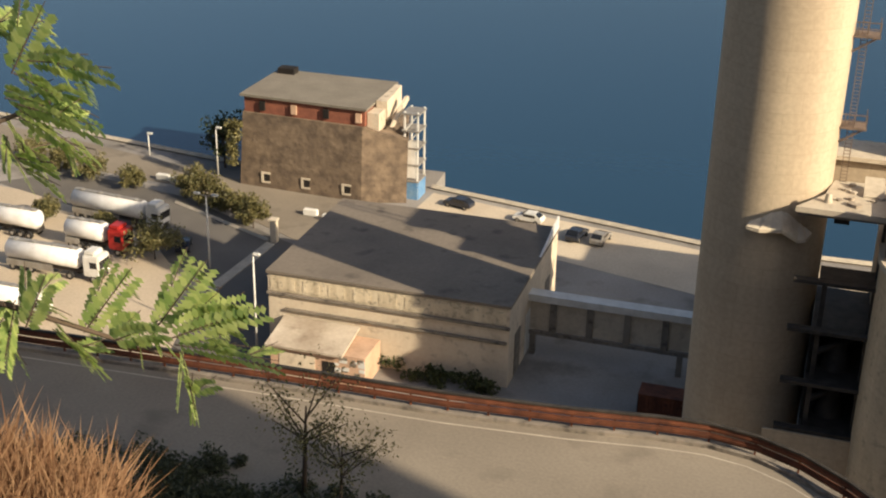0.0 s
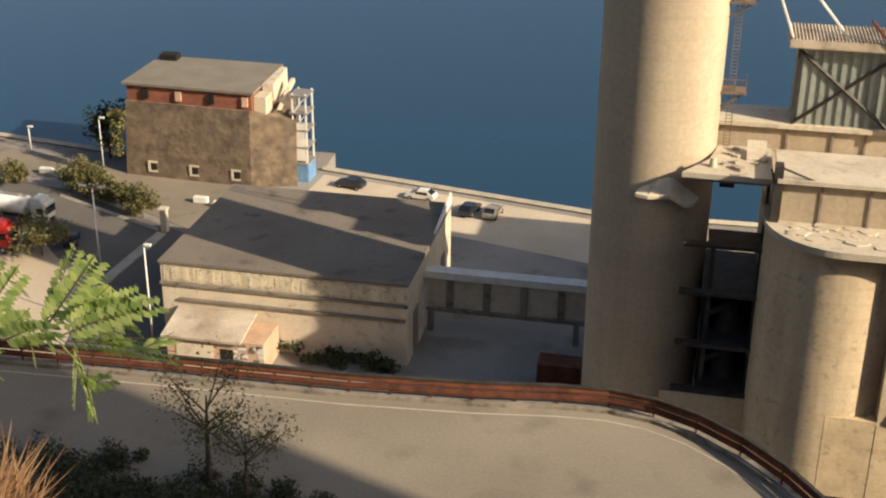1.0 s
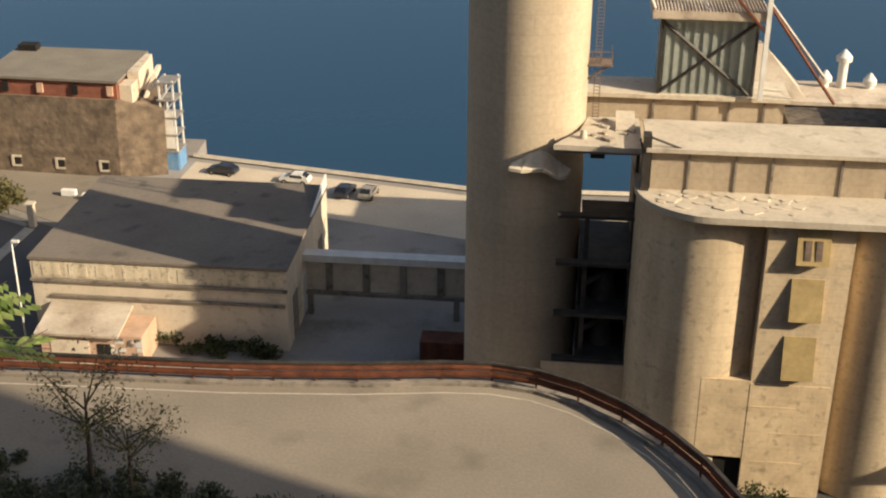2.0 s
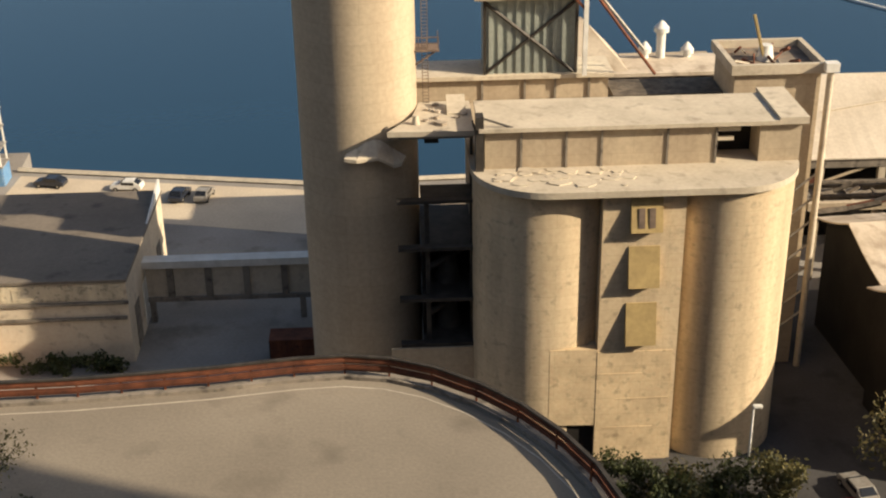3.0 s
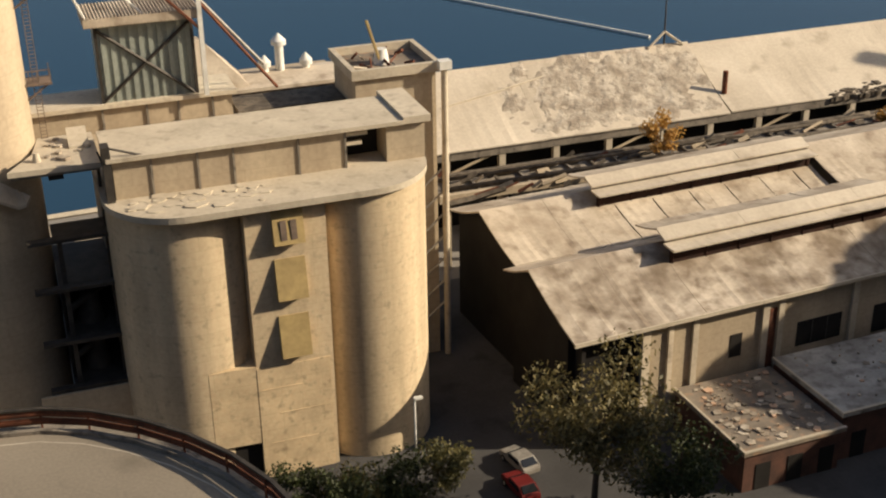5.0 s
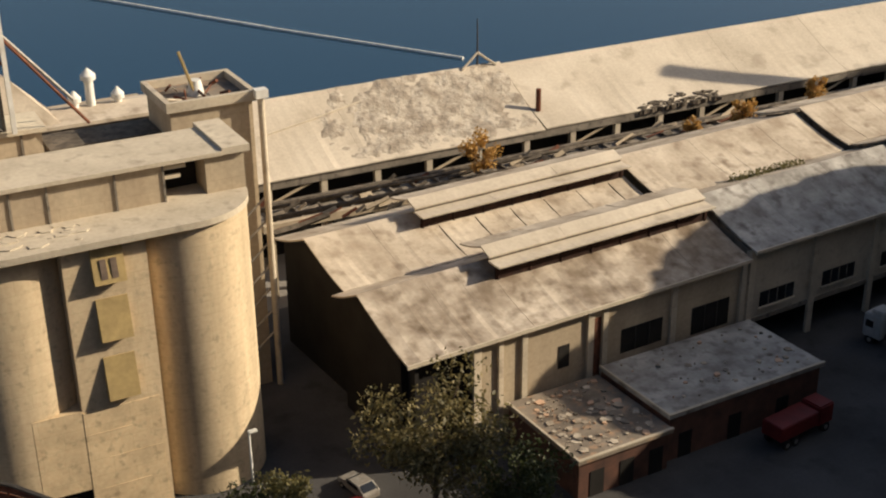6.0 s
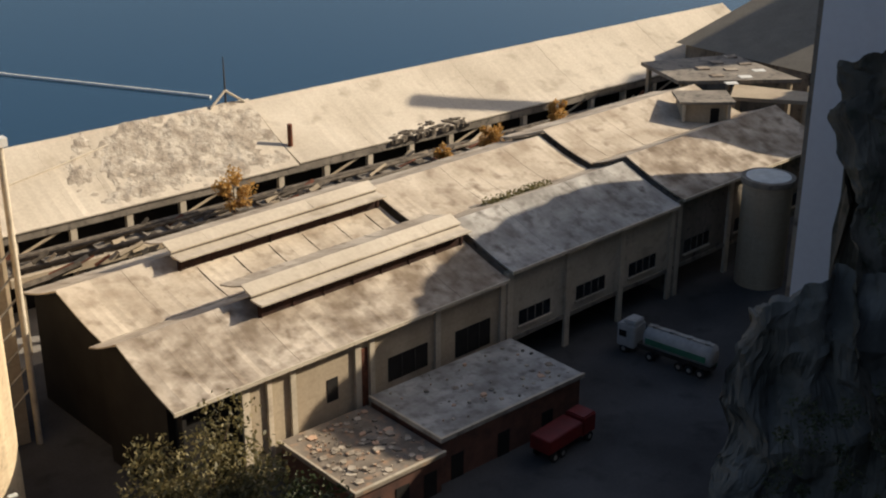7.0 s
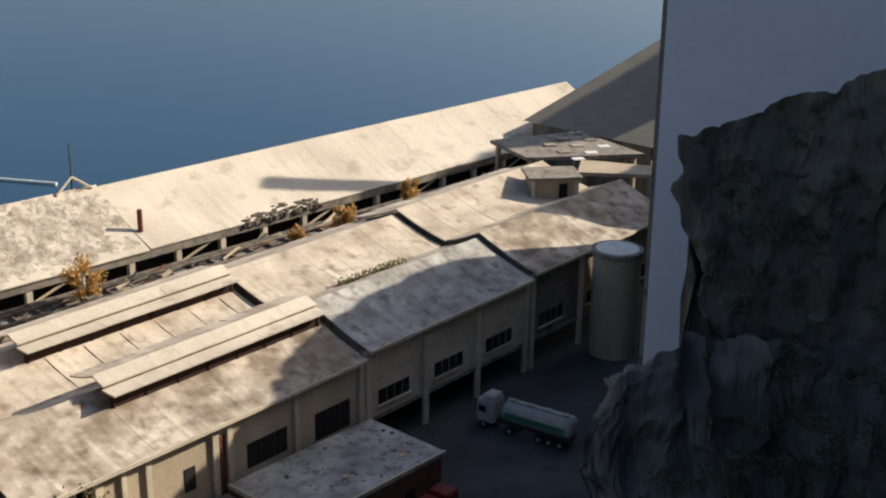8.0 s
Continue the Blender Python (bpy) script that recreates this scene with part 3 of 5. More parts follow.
for z in (33.8, 41.4):
    bm = B()
    box(bm, TR * 0.95, TR + 2.0, -1.2, 1.0, z, z + 0.15)
    pf = part("service_platform", bm, "brown_steel", tow, "rusty service platform")
    for p in ((TR + 1.9, -1.1), (TR + 1.9, 0.9), (TR + 0.9, -1.1), (TR + 0.2, -1.1)):
        bm = B()
        box(bm, p[0], p[0] + 0.07, p[1], p[1] + 0.07, z + 0.15, z + 1.25)
        part("rail_post", bm, "brown_steel", pf)
    bm = B()
    box(bm, TR, TR + 2, -1.12, -1.04, z + 1.2, z + 1.28)
    box(bm, TR, TR + 2, -1.12, -1.04, z + 0.7, z + 0.76)
    part("hand_rail", bm, "brown_steel", pf)
    bm = B()
    rod(bm, (TR - 0.05, -0.9, z - 1.2), (TR + 1.7, -0.9, z), 0.09, 5)
    part("bracket", bm, "brown_steel", pf)
bm = B()
for dx in (0.5, 1.0):
    box(bm, TR + dx, TR + dx + 0.06, -0.3, -0.24, 26, 45)
for k in range(62):
    box(bm, TR + 0.56, TR + 1.0, -0.29, -0.25, 26.3 + k * 0.3, 26.35 + k * 0.3)
part("ladder", bm, "brown_steel", tow, "rusty caged ladder")

# steel floors between tower and twin silo
fr = thing("process_frame", "dark open steel process floors between the silos", "steel frame", 2.2, 101.0, 0)
for z in (8.7, 13.2, 18.1, 22.5):
    bm = B()
    box(bm, -0.5, 4.3, -0.9, 7.5 if z < 20 else 1.8, z, z + 0.35)
    box(bm, -2.5, 4.3, -1.7, -0.904, z + 0.02, z + 0.33)
    part("floor_deck", bm, "dark_steel", fr)
for x, y in ((0, -0.8), (3.9, -0.8), (0, 7.0), (3.9, 7.0)):
    bm = B()
    box(bm, x - 0.2, x + 0.2, y, y + 0.4, 0, 22.5 if y < 1 else 18.1)
    part("column", bm, "dark_steel", fr)
# Near-black walls put the shade between the floors into their colour.
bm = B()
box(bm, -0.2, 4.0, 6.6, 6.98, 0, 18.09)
part("back_wall", bm, "shade_black", fr, "back wall painted near-black for shade")
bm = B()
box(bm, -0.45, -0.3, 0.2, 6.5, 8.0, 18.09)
part("side_wall", bm, "shade_black", fr)
for i, z in enumerate((9.05, 13.55)):
    bm = B()
    cyl(bm, 1.8, 2.0, z, z + 2.6, 1.2, 0.7, 20)
    rod(bm, (0.2, 0.5, z + 2.0), (3.6, 3.0, z + 2.8), 0.3, 10)
    part("hopper", bm, "dark_steel", fr, "dark steel hopper")
bm = B()
box(bm, -3.4, 4.2, -1.9, -1.704, 0, 8.7)
part("low_wall", bm, "concrete", fr)

# ---------------------------------------------------------------- twin silo
tw = thing("twin_silo", "twin round concrete silos with a flat cap and pilaster", "silo", 0, 0, 0)
CY = 98.6
for cx, cy, r in ((12.13, 99.7, 6.05), (27.35, CY, 5.55)):
    bm = B()
    cyl(bm, cx, cy, 0, 25.6, r, seg=64)
    part("silo_drum", bm, "drum", tw, "curved board-marked concrete drum")
bm = B()
box(bm, 16.2, 22.9, 93.5, 98.5, 0, 25.6)
part("pilaster", bm, "drum", tw)
bm = B()
box(bm, 16.2, 22.55, 93.42, 93.496, 0, 11.0)
part("lower_panel", bm, "drum_low", tw, "ochre-stained lower panel with pour marks")
for z, x0, x1 in ((3.4, 16.9, 21.2), (6.3, 17.9, 22.4), (8.8, 16.4, 20.1)):
    bm = B()
    box(bm, x0, x1, 93.38, 93.416, z, z + 0.08)
    part("pour_mark", bm, "drum_low", tw)
bm = B()
prism(bm, [(12.2, 93.63), (16.196, 93.45), (16.196, 97.5), (12.2, 97.5)], 3.7, 11.2)
part("lower_block", bm, "drum_low", tw)
bm = B()
box(bm, 13.0, 16.19, 93.9, 97.5, 0, 3.68)
part("doorway", bm, "shade_black", tw, "dark doorway recess")
bm = B()
box(bm, 13.5, 17.0, 97.0, 99.0, 11.2, 25.6)
part("recess_wall", bm, "concrete_dark", tw)
for i, (z0, z1) in enumerate(((22.3, 25.4), (17.3, 20.8), (11.9, 15.6))):
    bm = B()
    x0, x1 = 18.4, 20.95
    lo = [bm.verts.new(p) for p in ((x0, 93.496, z0), (x1, 93.496, z0), (x1, 92.7, z0), (x0, 92.7, z0))]
    hi = [bm.verts.new(p) for p in ((x0, 93.496, z1), (x1, 93.496, z1), (x1, 93.42, z1), (x0, 93.42, z1))]
    bm.faces.new(lo)
    bm.faces.new(hi[::-1])
    for k in range(4):
        bm.faces.new((lo[k], lo[(k + 1) % 4], hi[(k + 1) % 4], hi[k]))
    hd = part("hood", bm, "yellow", tw, "ochre sheet hood")
    if i == 0:
        for k in range(2):
            bm = B()
            x = 19.0 + k * 0.85
            vs = [bm.verts.new(p) for p in ((x, 92.80, 22.7), (x + 0.5, 92.80, 22.7), (x + 0.5, 93.12, 24.3), (x, 93.12, 24.3))]
            ws = [bm.verts.new(v.co + Vector((0, -0.06, 0))) for v in vs]
            bm.faces.new(vs[::-1])
            bm.faces.new(ws)
            for q in range(4):
                bm.faces.new((vs[q], vs[(q + 1) % 4], ws[(q + 1) % 4], ws[q]))
            part("slot", bm, "brown_steel", hd)
cap = []
for i in range(17):
    a = radians(180 + 90 * i / 16)
    cap.append((12.1 + 6.25 * math.cos(a), 98.6 + 6.2 * math.sin(a)))
for i in range(17):
    a = radians(270 + 90 * i / 16)
    cap.append((26.9 + 6.15 * math.cos(a), 98.6 + 6.2 * math.sin(a)))
cap += [(33.05, 106), (5.85, 106)]
# Unseen block added behind the cap to keep sun off the canopy.
bm = B()
box(bm, 6.2, 30.0, 106.004, 111.9, 0, 27.0)
part("rear_block", bm, "concrete", tw)
bm = B()
prism(bm, cap, 25.6, 26.15)
part("cap_slab", bm, "concrete_pale", tw, "dust-covered cap slab")
bm = B()
box(bm, 7.0, 26.1, 97.8, 103.6, 26.15, 29.5)
part("penthouse", bm, "concrete", tw)
bm = B()
box(bm, 29.6, 33.0, 97.8, 104.6, 26.15, 29.49)
part("penthouse_end", bm, "concrete", tw)
bm = B()
box(bm, 26.104, 29.596, 100.6, 103.6, 26.15, 29.49)
part("opening_back", bm, "shade_black", tw, "dark opening in the penthouse")
for z, x in ((28.0, 27.5), (28.8, 28.0)):
    bm = B()
    box(bm, 26.11, x, 98.0, 98.3, z, z + 0.3)
    part("opening_bar", bm, "concrete_pale", tw)
bm = B()
box(bm, 6.5, 31.0, 97.2, 104.3, 29.5, 29.85)
part("penthouse_roof", bm, "concrete_pale", tw)
bm = B()
box(bm, 31.0, 33.4, 97.3, 105.0, 29.495, 30.1)
part("penthouse_end_roof", bm, "concrete_pale", tw)
for x in (9.9, 13.6, 16.5, 21.9, 25.9):
    bm = B()
    box(bm, x, x + 0.18, 97.68, 97.797, 26.15, 29.5)
    part("rib", bm, "concrete_dark", tw)
bm = B()
box(bm, 6.25, 6.9, 97.3, 98.6, 26.152, 30.8)
part("corner_post", bm, "dark_steel", tw, "dark steel corner post")
bm = B()
rod(bm, (6.8, 97.5, 26.1), (6.8, 97.5, 30.8), 0.12, 5)
rod(bm, (6.8, 97.5, 30.7), (9.8, 97.6, 29.6), 0.10, 5)
rod(bm, (6.8, 97.5, 27.5), (6.0, 97.9, 30.4), 0.08, 5)
part("davit", bm, "dark_steel", tw, "dark steel davit")
rng = random.Random(11)
bm = B()
for i in range(46):
    x, y = rng.uniform(7, 19), rng.uniform(93.4, 97.3)
    if x < 12 and y < 98.6 - 5.4 * math.sin(math.acos(max(-1, min(1, (12.2 - x) / 6.3)))):
        continue
    q = 0.2 + 0.75 * rng.random() ** 1.6
    n_ = rng.randrange(5, 8)
    prism(bm, [(x + q * rng.uniform(0.7, 1.3) * math.cos(6.283 * k / n_), y + 0.6 * q * rng.uniform(0.7, 1.3) * math.sin(6.283 * k / n_)) for k in range(n_)], 26.1, 26.15 + rng.uniform(0.03, 0.13))
solid("cap_rubble", bm, "concrete_pale", "pale cracked crust plates on the silo cap", "rubble", kind="stuff")

# gallery and platform behind
gal = thing("conveyor_gallery", "dusty concrete conveyor gallery behind the silo cap", "gallery", 0, 112, 0)
bm = B()
box(bm, 0.8, 19.4, 0.2, 4.2, 25.4, 29.2)
part("wall", bm, "concrete", gal)
bm = B()
box(bm, 0.6, 19.8, -0.3, 4.8, 29.2, 29.6)
part("roof", bm, "concrete_pale", gal)
# Dark brown paints the headhouse shadow on this end of the gallery.
bm = B()
box(bm, 19.404, 30.1, 0.6, 4.2, 25.4, 27.0)
part("low_wall", bm, "grime_and_shade", gal, "lower gallery wall darkened for shade")
bm = B()
box(bm, 19.9, 30.1, 0.2, 4.8, 27.0, 27.25)
part("low_roof", bm, "grime_and_shade", gal, "lower gallery roof darkened for shade")
for x in (7.7, 11.6, 14.4, 17.5):
    bm = B()
    box(bm, x, x + 0.2, 0.05, 0.197, 25.4, 29.2)
    part("rib", bm, "concrete_dark", gal)
# Unseen wall added under the gallery to shade the quay.
bm = B()
box(bm, 8.0, 31.0, 0.4, 4.0, 0, 25.396)
part("lower_wall", bm, "concrete_dark", gal)
brg = thing("bridge_deck", "broken concrete bridge deck joining tower and silos", "bridge", 0, 101, 0)
bm = B()
prism(bm, [(-0.9, -1.4), (6.3, -1.6), (6.3, 6.0), (1.9, 6.0), (1.2, 2.2)], 28.5, 28.95)
part("deck", bm, "concrete_pale", brg)
bm = B()
box(bm, -0.7, 6.2, -1.2, -0.95, 28.2, 28.5)
part("edge_beam", bm, "concrete_dark", brg)
rng = random.Random(12)
for i in range(12):
    bm = B()
    x, y, q = rng.uniform(1.4, 5.8), rng.uniform(-0.6, 5.0), rng.uniform(0.12, 0.4)
    prism(bm, [(x + q * rng.uniform(0.7, 1.3) * math.cos(1.2 * k), y + q * rng.uniform(0.7, 1.3) * math.sin(1.2 * k)) for k in range(5)], 28.95, 28.95 + q * 0.7)
    part("rubble_block", bm, "rubble", brg)
bm = B()
cyl(bm, 1.5, 0.4, 28.95, 29.7, 0.35, 0.22, 12)
part("bollard", bm, "concrete_pale", brg)
bm = B()
extrude_x(bm, [(2.4, 28.96), (4.6, 29.9), (4.6, 30.05), (2.4, 29.12)], 4.2, 5.8)
part("leaning_sheet", bm, "concrete_pale", brg, "pale leaning sheet")
bm = B()
box(bm, 2.2, 3.4, 1.2, 2.2, 26.9, 28.5)
part("hanging_box", bm, "dark_steel", brg)
bm = B()
for x in (6.0,):
    box(bm, x, x + 0.25, 0.2, 0.5, 22.85, 28.5)
part("support", bm, "dark_steel", brg)

cb = thing("clad_lift_tower", "corrugated green-grey clad box with crossed braces", "steel tower", 8.0, 112.2, 29.6)
bm = B()
N = 40
for i in range(N):
    x0, x1 = 8.2 * i / N, 8.2 * (i + 1) / N
    d = 0.14 if i % 4 < 2 else 0.0
    box(bm, x0, x1, d, 0.35, 0, 7.0)
box(bm, 0, 8.2, 0.35, 4.0, 0, 7.0)
part("cladding", bm, "clad", cb)
for a, b in (((0.1, -0.08, 0.1), (8.1, -0.08, 6.6)), ((8.1, -0.1, 0.1), (0.1, -0.1, 6.6))):
    bm = B()
    rod(bm, a, b, 0.16, 4)
    part("brace", bm, "dark_steel", cb)
for x in (-0.1, 8.2):
    bm = B()
    box(bm, x, x + 0.25, -0.2, 0.1, 0, 7.2)
    part("corner_post", bm, "dark_steel", cb)
bm = B()
box(bm, -0.9, 9.1, -0.9, 4.6, 7.0, 7.75)
part("roof_slab", bm, "dust_roof_pale", cb)
bm = B()
pr_ = []
for i in range(69):
    pr_.append(bm.verts.new((-0.9 + 10.0 * i / 68, -1.0, 7.75 + (0.16 if i % 2 else 0.0))))
qr_ = [bm.verts.new(v.co + Vector((0, 5.7, 0.0))) for v in pr_]
lr_ = [bm.verts.new(v.co + Vector((0, 0, -0.75))) for v in pr_]
for i in range(68):
    bm.faces.new((pr_[i], pr_[i + 1], qr_[i + 1], qr_[i]))
    bm.faces.new((lr_[i], lr_[i + 1], pr_[i + 1], pr_[i]))
part("roof", bm, "dust_roof_pale", cb, "pale ribbed roof")
bm = B()
rod(bm, (-0.5, -0.3, 7.3), (-2.6, -0.6, 12.5), 0.12, 5)
rod(bm, (4.5, -0.3, 7.3), (-0.4, -0.6, 13.0), 0.12, 5)
part("stay", bm, "white", cb)
mast = thing("lattice_mast", "pale steel mast with slanting rusty struts", "mast", 17.0, 111.2, 29.6)
bm = B()
box(bm, -0.2, 0.2, -0.2, 0.2, 0, 12.5)
part("pole", bm, "white", mast)
for a, b in (((0, 0, 8.5), (6.4, -0.3, 0.0)), ((-0.2, 0, 9.0), (5.6, 1.4, 1.8)), ((0, 0, 6.0), (-3.5, -0.2, 9.8))):
    bm = B()
    rod(bm, a, b, 0.15, 5)
    part("strut", bm, "steel" if a[2] > 8.7 else "rust", mast)

hb = thing("head_block", "square concrete headhouse with debris on its flat top", "tower block", 30.2, 109.0, 0)
bm = B()
box(bm, 0, 7.8, 0, 7.4, 0, 30.0)
part("wall", bm, "concrete", hb)
bm = B()
for bx in ((-0.4, 8.2, -0.4, 0.1), (-0.4, 8.2, 7.3, 7.8), (-0.4, 0.1, 0.1, 7.3), (7.7, 8.2, 0.1, 7.3)):
    box(bm, *bx, 30.0, 30.9)
part("parapet", bm, "concrete_pale", hb)
bm = B()
box(bm, 0.1, 7.7, 0.1, 7.3, 30.003, 30.2)
part("roof", bm, "annex_roof", hb, "dirty brown roof deck")
bm = B()
cyl(bm, 3.6, 3.5, 30.2, 31.6, 0.8, 0.55, 16)
part("drum", bm, "white", hb)
bm = B()
rod(bm, (3.4, 3.0, 30.3), (2.2, 3.2, 34.5), 0.16, 5)
part("slanting_pole", bm, "yellow", hb)
rng = random.Random(13)
for i in range(12):
    bm = B()
    x, y = rng.uniform(0.6, 6.8), rng.uniform(0.6, 6.6)
    a = rng.uniform(0, 6)
    rod(bm, (x, y, 30.35), (x + 1.3 * math.cos(a), y + 1.3 * math.sin(a), 30.4 + rng.uniform(0, 0.8)), rng.uniform(0.06, 0.2), 4)
    part("debris", bm, "rust" if i % 3 else "concrete_pale", hb)
pp = thing("down_pipe", "tall pale vertical pipe with a trestle beside the headhouse", "pipe", 38.6, 108.3, 0)
bm = B()
cyl(bm, 0, 0, 0, 30.8, 0.32, seg=12)
part("tube", bm, "concrete_pale", pp)
bm = B()
box(bm, -0.6, 0.6, -0.5, 0.5, 30.3, 31.1)
part("head", bm, "white", pp)
for k in range(7):
    bm = B()
    rod(bm, (-2.6, 0.1, 4 + k * 2.4), (0, 0.1, 6.2 + k * 2.4), 0.12, 4)
    part("brace", bm, "steel", pp)
bm = B()
box(bm, -2.8, -2.5, -0.1, 0.2, 0, 22)
part("trestle_leg", bm, "steel", pp)

back = thing("vent_house", "pale dusty roofs with round ventilators near the quay", "building", 15.3, 124.2, 0)
back.matrix_basis = pose(15.3, 124.2, 5.4) @ Matrix.Scale(0.9, 4)
# Wall coloured dark brown for the shade behind the gallery.
bm = B()
box(bm, 0, 22, 0, 6.5, -6.0, 21.9)
part("wall", bm, "grime_and_shade", back)
# Wing kept out of sight behind the ridge, added for its quay shadow.
bm = B()
box(bm, 0, 22, 6.504, 17, -6.0, 19.3)
part("rear_wing", bm, "concrete", back)
bm = B()
extrude_x(bm, [(-0.4, 21.9), (6.9, 21.9), (6.9, 22.2), (4.0, 22.8), (-0.4, 22.3)], -0.4, 22.4)
part("roof", bm, "dust_roof_pale", back)
bm = B()
hv = [bm.verts.new(p) for p in ((0, 0.3, 22.3), (9.2, 0.3, 22.3), (9.2, 6.4, 22.3), (0, 6.4, 22.3), (0.4, 3.0, 28.0), (4.4, 3.0, 27.6), (4.4, 6.0, 27.2), (0.4, 6.0, 27.4))]
for f in ((3, 2, 1, 0), (4, 5, 6, 7), (0, 1, 5, 4), (1, 2, 6, 5), (2, 3, 7, 6), (3, 0, 4, 7)):
    bm.faces.new([hv[i] for i in f])
part("roof_hood", bm, "dust_roof_pale", back)
# Hidden mass added to widen the shadow on the quay.
bm = B()
box(bm, 0.5, 14.0, -7.6, -0.3, -6.0, 20.6)
part("back_block", bm, "concrete_dark", back)
for x, z, r in ((13.4, 26.6, 0.7), (11.6, 24.2, 0.6), (16.5, 24.0, 0.6)):
    bm = B()
    cyl(bm, x, 4, 22.3, z - 0.8, r * 0.75, seg=16)
    cyl(bm, x, 4, z - 0.8, z - 0.3, r * 1.25, seg=16)
    cyl(bm, x, 4, z - 0.3, z + 0.5, r * 1.25, 0.1, 16)
    part("ventilator", bm, "white", back, "white capped ventilator")


# ---------------------------------------------------------------- near shed, three sections
def sheets(bm_parent, x0, x1, ya, za, yb, zb, mat, width=3.4, seed=0, th=0.16):
    """Roof slope of single sheets from (ya, za) up to (yb, zb)."""
    rng = random.Random(seed)
    n_ = max(1, round((x1 - x0) / width))
    w = (x1 - x0) / n_
    for i in range(n_):
        bm = B()
        a, b = x0 + i * w + 0.008, x0 + (i + 1) * w - 0.008
        dz = rng.uniform(-0.022, 0.022)
        m = 7
        q = 4
        dish = 0.028 * math.hypot(yb - ya, zb - za)
        top, bot = [], []
        for k in range(m + 1):
            x = a + (b - a) * k / m
            r = 0.012 if k % 2 else 0.0
            sag = rng.uniform(-0.03, 0.03)
            cu, cl = [], []
            for j in range(q + 1):
                t = j / q
                y, z = ya + (yb - ya) * t, za + (zb - za) * t + dz - dish * math.sin(math.pi * t) * (1.25 - 0.5 * t)
                cu.append(bm.verts.new((x, y, z + r + sag * (1 - t))))
                cl.append(bm.verts.new((x, y, z - th)))
            top.append(cu)
            bot.append(cl)
        for k in range(m):
            for j in range(q):
                bm.faces.new((top[k][j], top[k + 1][j], top[k + 1][j + 1], top[k][j + 1]))
                bm.faces.new((bot[k][j], bot[k][j + 1], bot[k + 1][j + 1], bot[k + 1][j]))
            bm.faces.new((bot[k][0], bot[k + 1][0], top[k + 1][0], top[k][0]))
            bm.faces.new((bot[k + 1][q], bot[k][q], top[k][q], top[k + 1][q]))
        for j in range(q):
            bm.faces.new((bot[0][j], top[0][j], top[0][j + 1], bot[0][j + 1]))
            bm.faces.new((bot[m][j], bot[m][j + 1], top[m][j + 1], top[m][j]))
        part("roof_sheet", bm, mat, bm_parent)


def shed_section(x0, x1, dz, mats, seed, label):
    s = thing("works_shed", label, "shed", 42.4, 87.2, 0, 3.8, group="shed sections")
    e, r1, v, r2 = 11.5 + dz, 14.7 + dz, 12.5 + dz, 14.9 + dz
    sheets(s, x0, x1, -0.4, e, 8.5, r1, mats[0], seed=seed)
    sheets(s, x0, x1, 13.6, v, 8.5, r1 - 0.03, mats[1], seed=seed + 1)
    xb = x0 + (1.4 if x0 < 1 else -0.3)
    sheets(s, xb, x1 - 0.3, 13.7, v, 22.0, r2, mats[1], seed=seed + 2)
    sheets(s, xb, x1, 29.5, v - 0.3, 22.0, r2 - 0.03, mats[1], seed=seed + 3)
    # The first section's black end walls paint the shade of its open end.
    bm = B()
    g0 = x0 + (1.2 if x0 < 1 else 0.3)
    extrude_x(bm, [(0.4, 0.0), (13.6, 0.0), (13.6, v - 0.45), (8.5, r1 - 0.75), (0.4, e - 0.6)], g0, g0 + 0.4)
    part("gable_wall", bm, "shade_black" if x0 < 1 else "concrete_dark", s)
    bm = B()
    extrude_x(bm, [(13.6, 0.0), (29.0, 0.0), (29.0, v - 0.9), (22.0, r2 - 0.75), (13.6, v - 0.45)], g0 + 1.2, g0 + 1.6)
    part("gable_wall", bm, "shade_black" if x0 < 1 else "concrete_dark", s)
    bm = B()
    box(bm, x0, x1, -0.55, -0.4, e - 0.35, e + 0.02)
    part("gutter", bm, "concrete_pale", s)
    return s, e


s1, e1 = shed_section(0.0, 40.4, 0.0, ("dust_roof", "dust_roof_pale"), 40, "long dust-covered twin-gable works shed with raised ridge vents")
s2, e2 = shed_section(40.9, 69.4, 0.7, ("dust_roof_dark", "dust_roof_pale"), 50, "grey dusty works shed with upper windows and open bays")
s3, e3 = shed_section(69.9, 102.0, 1.3, ("dust_roof", "dust_roof_pale"), 60, "far works shed with worn dusty roof sheets")
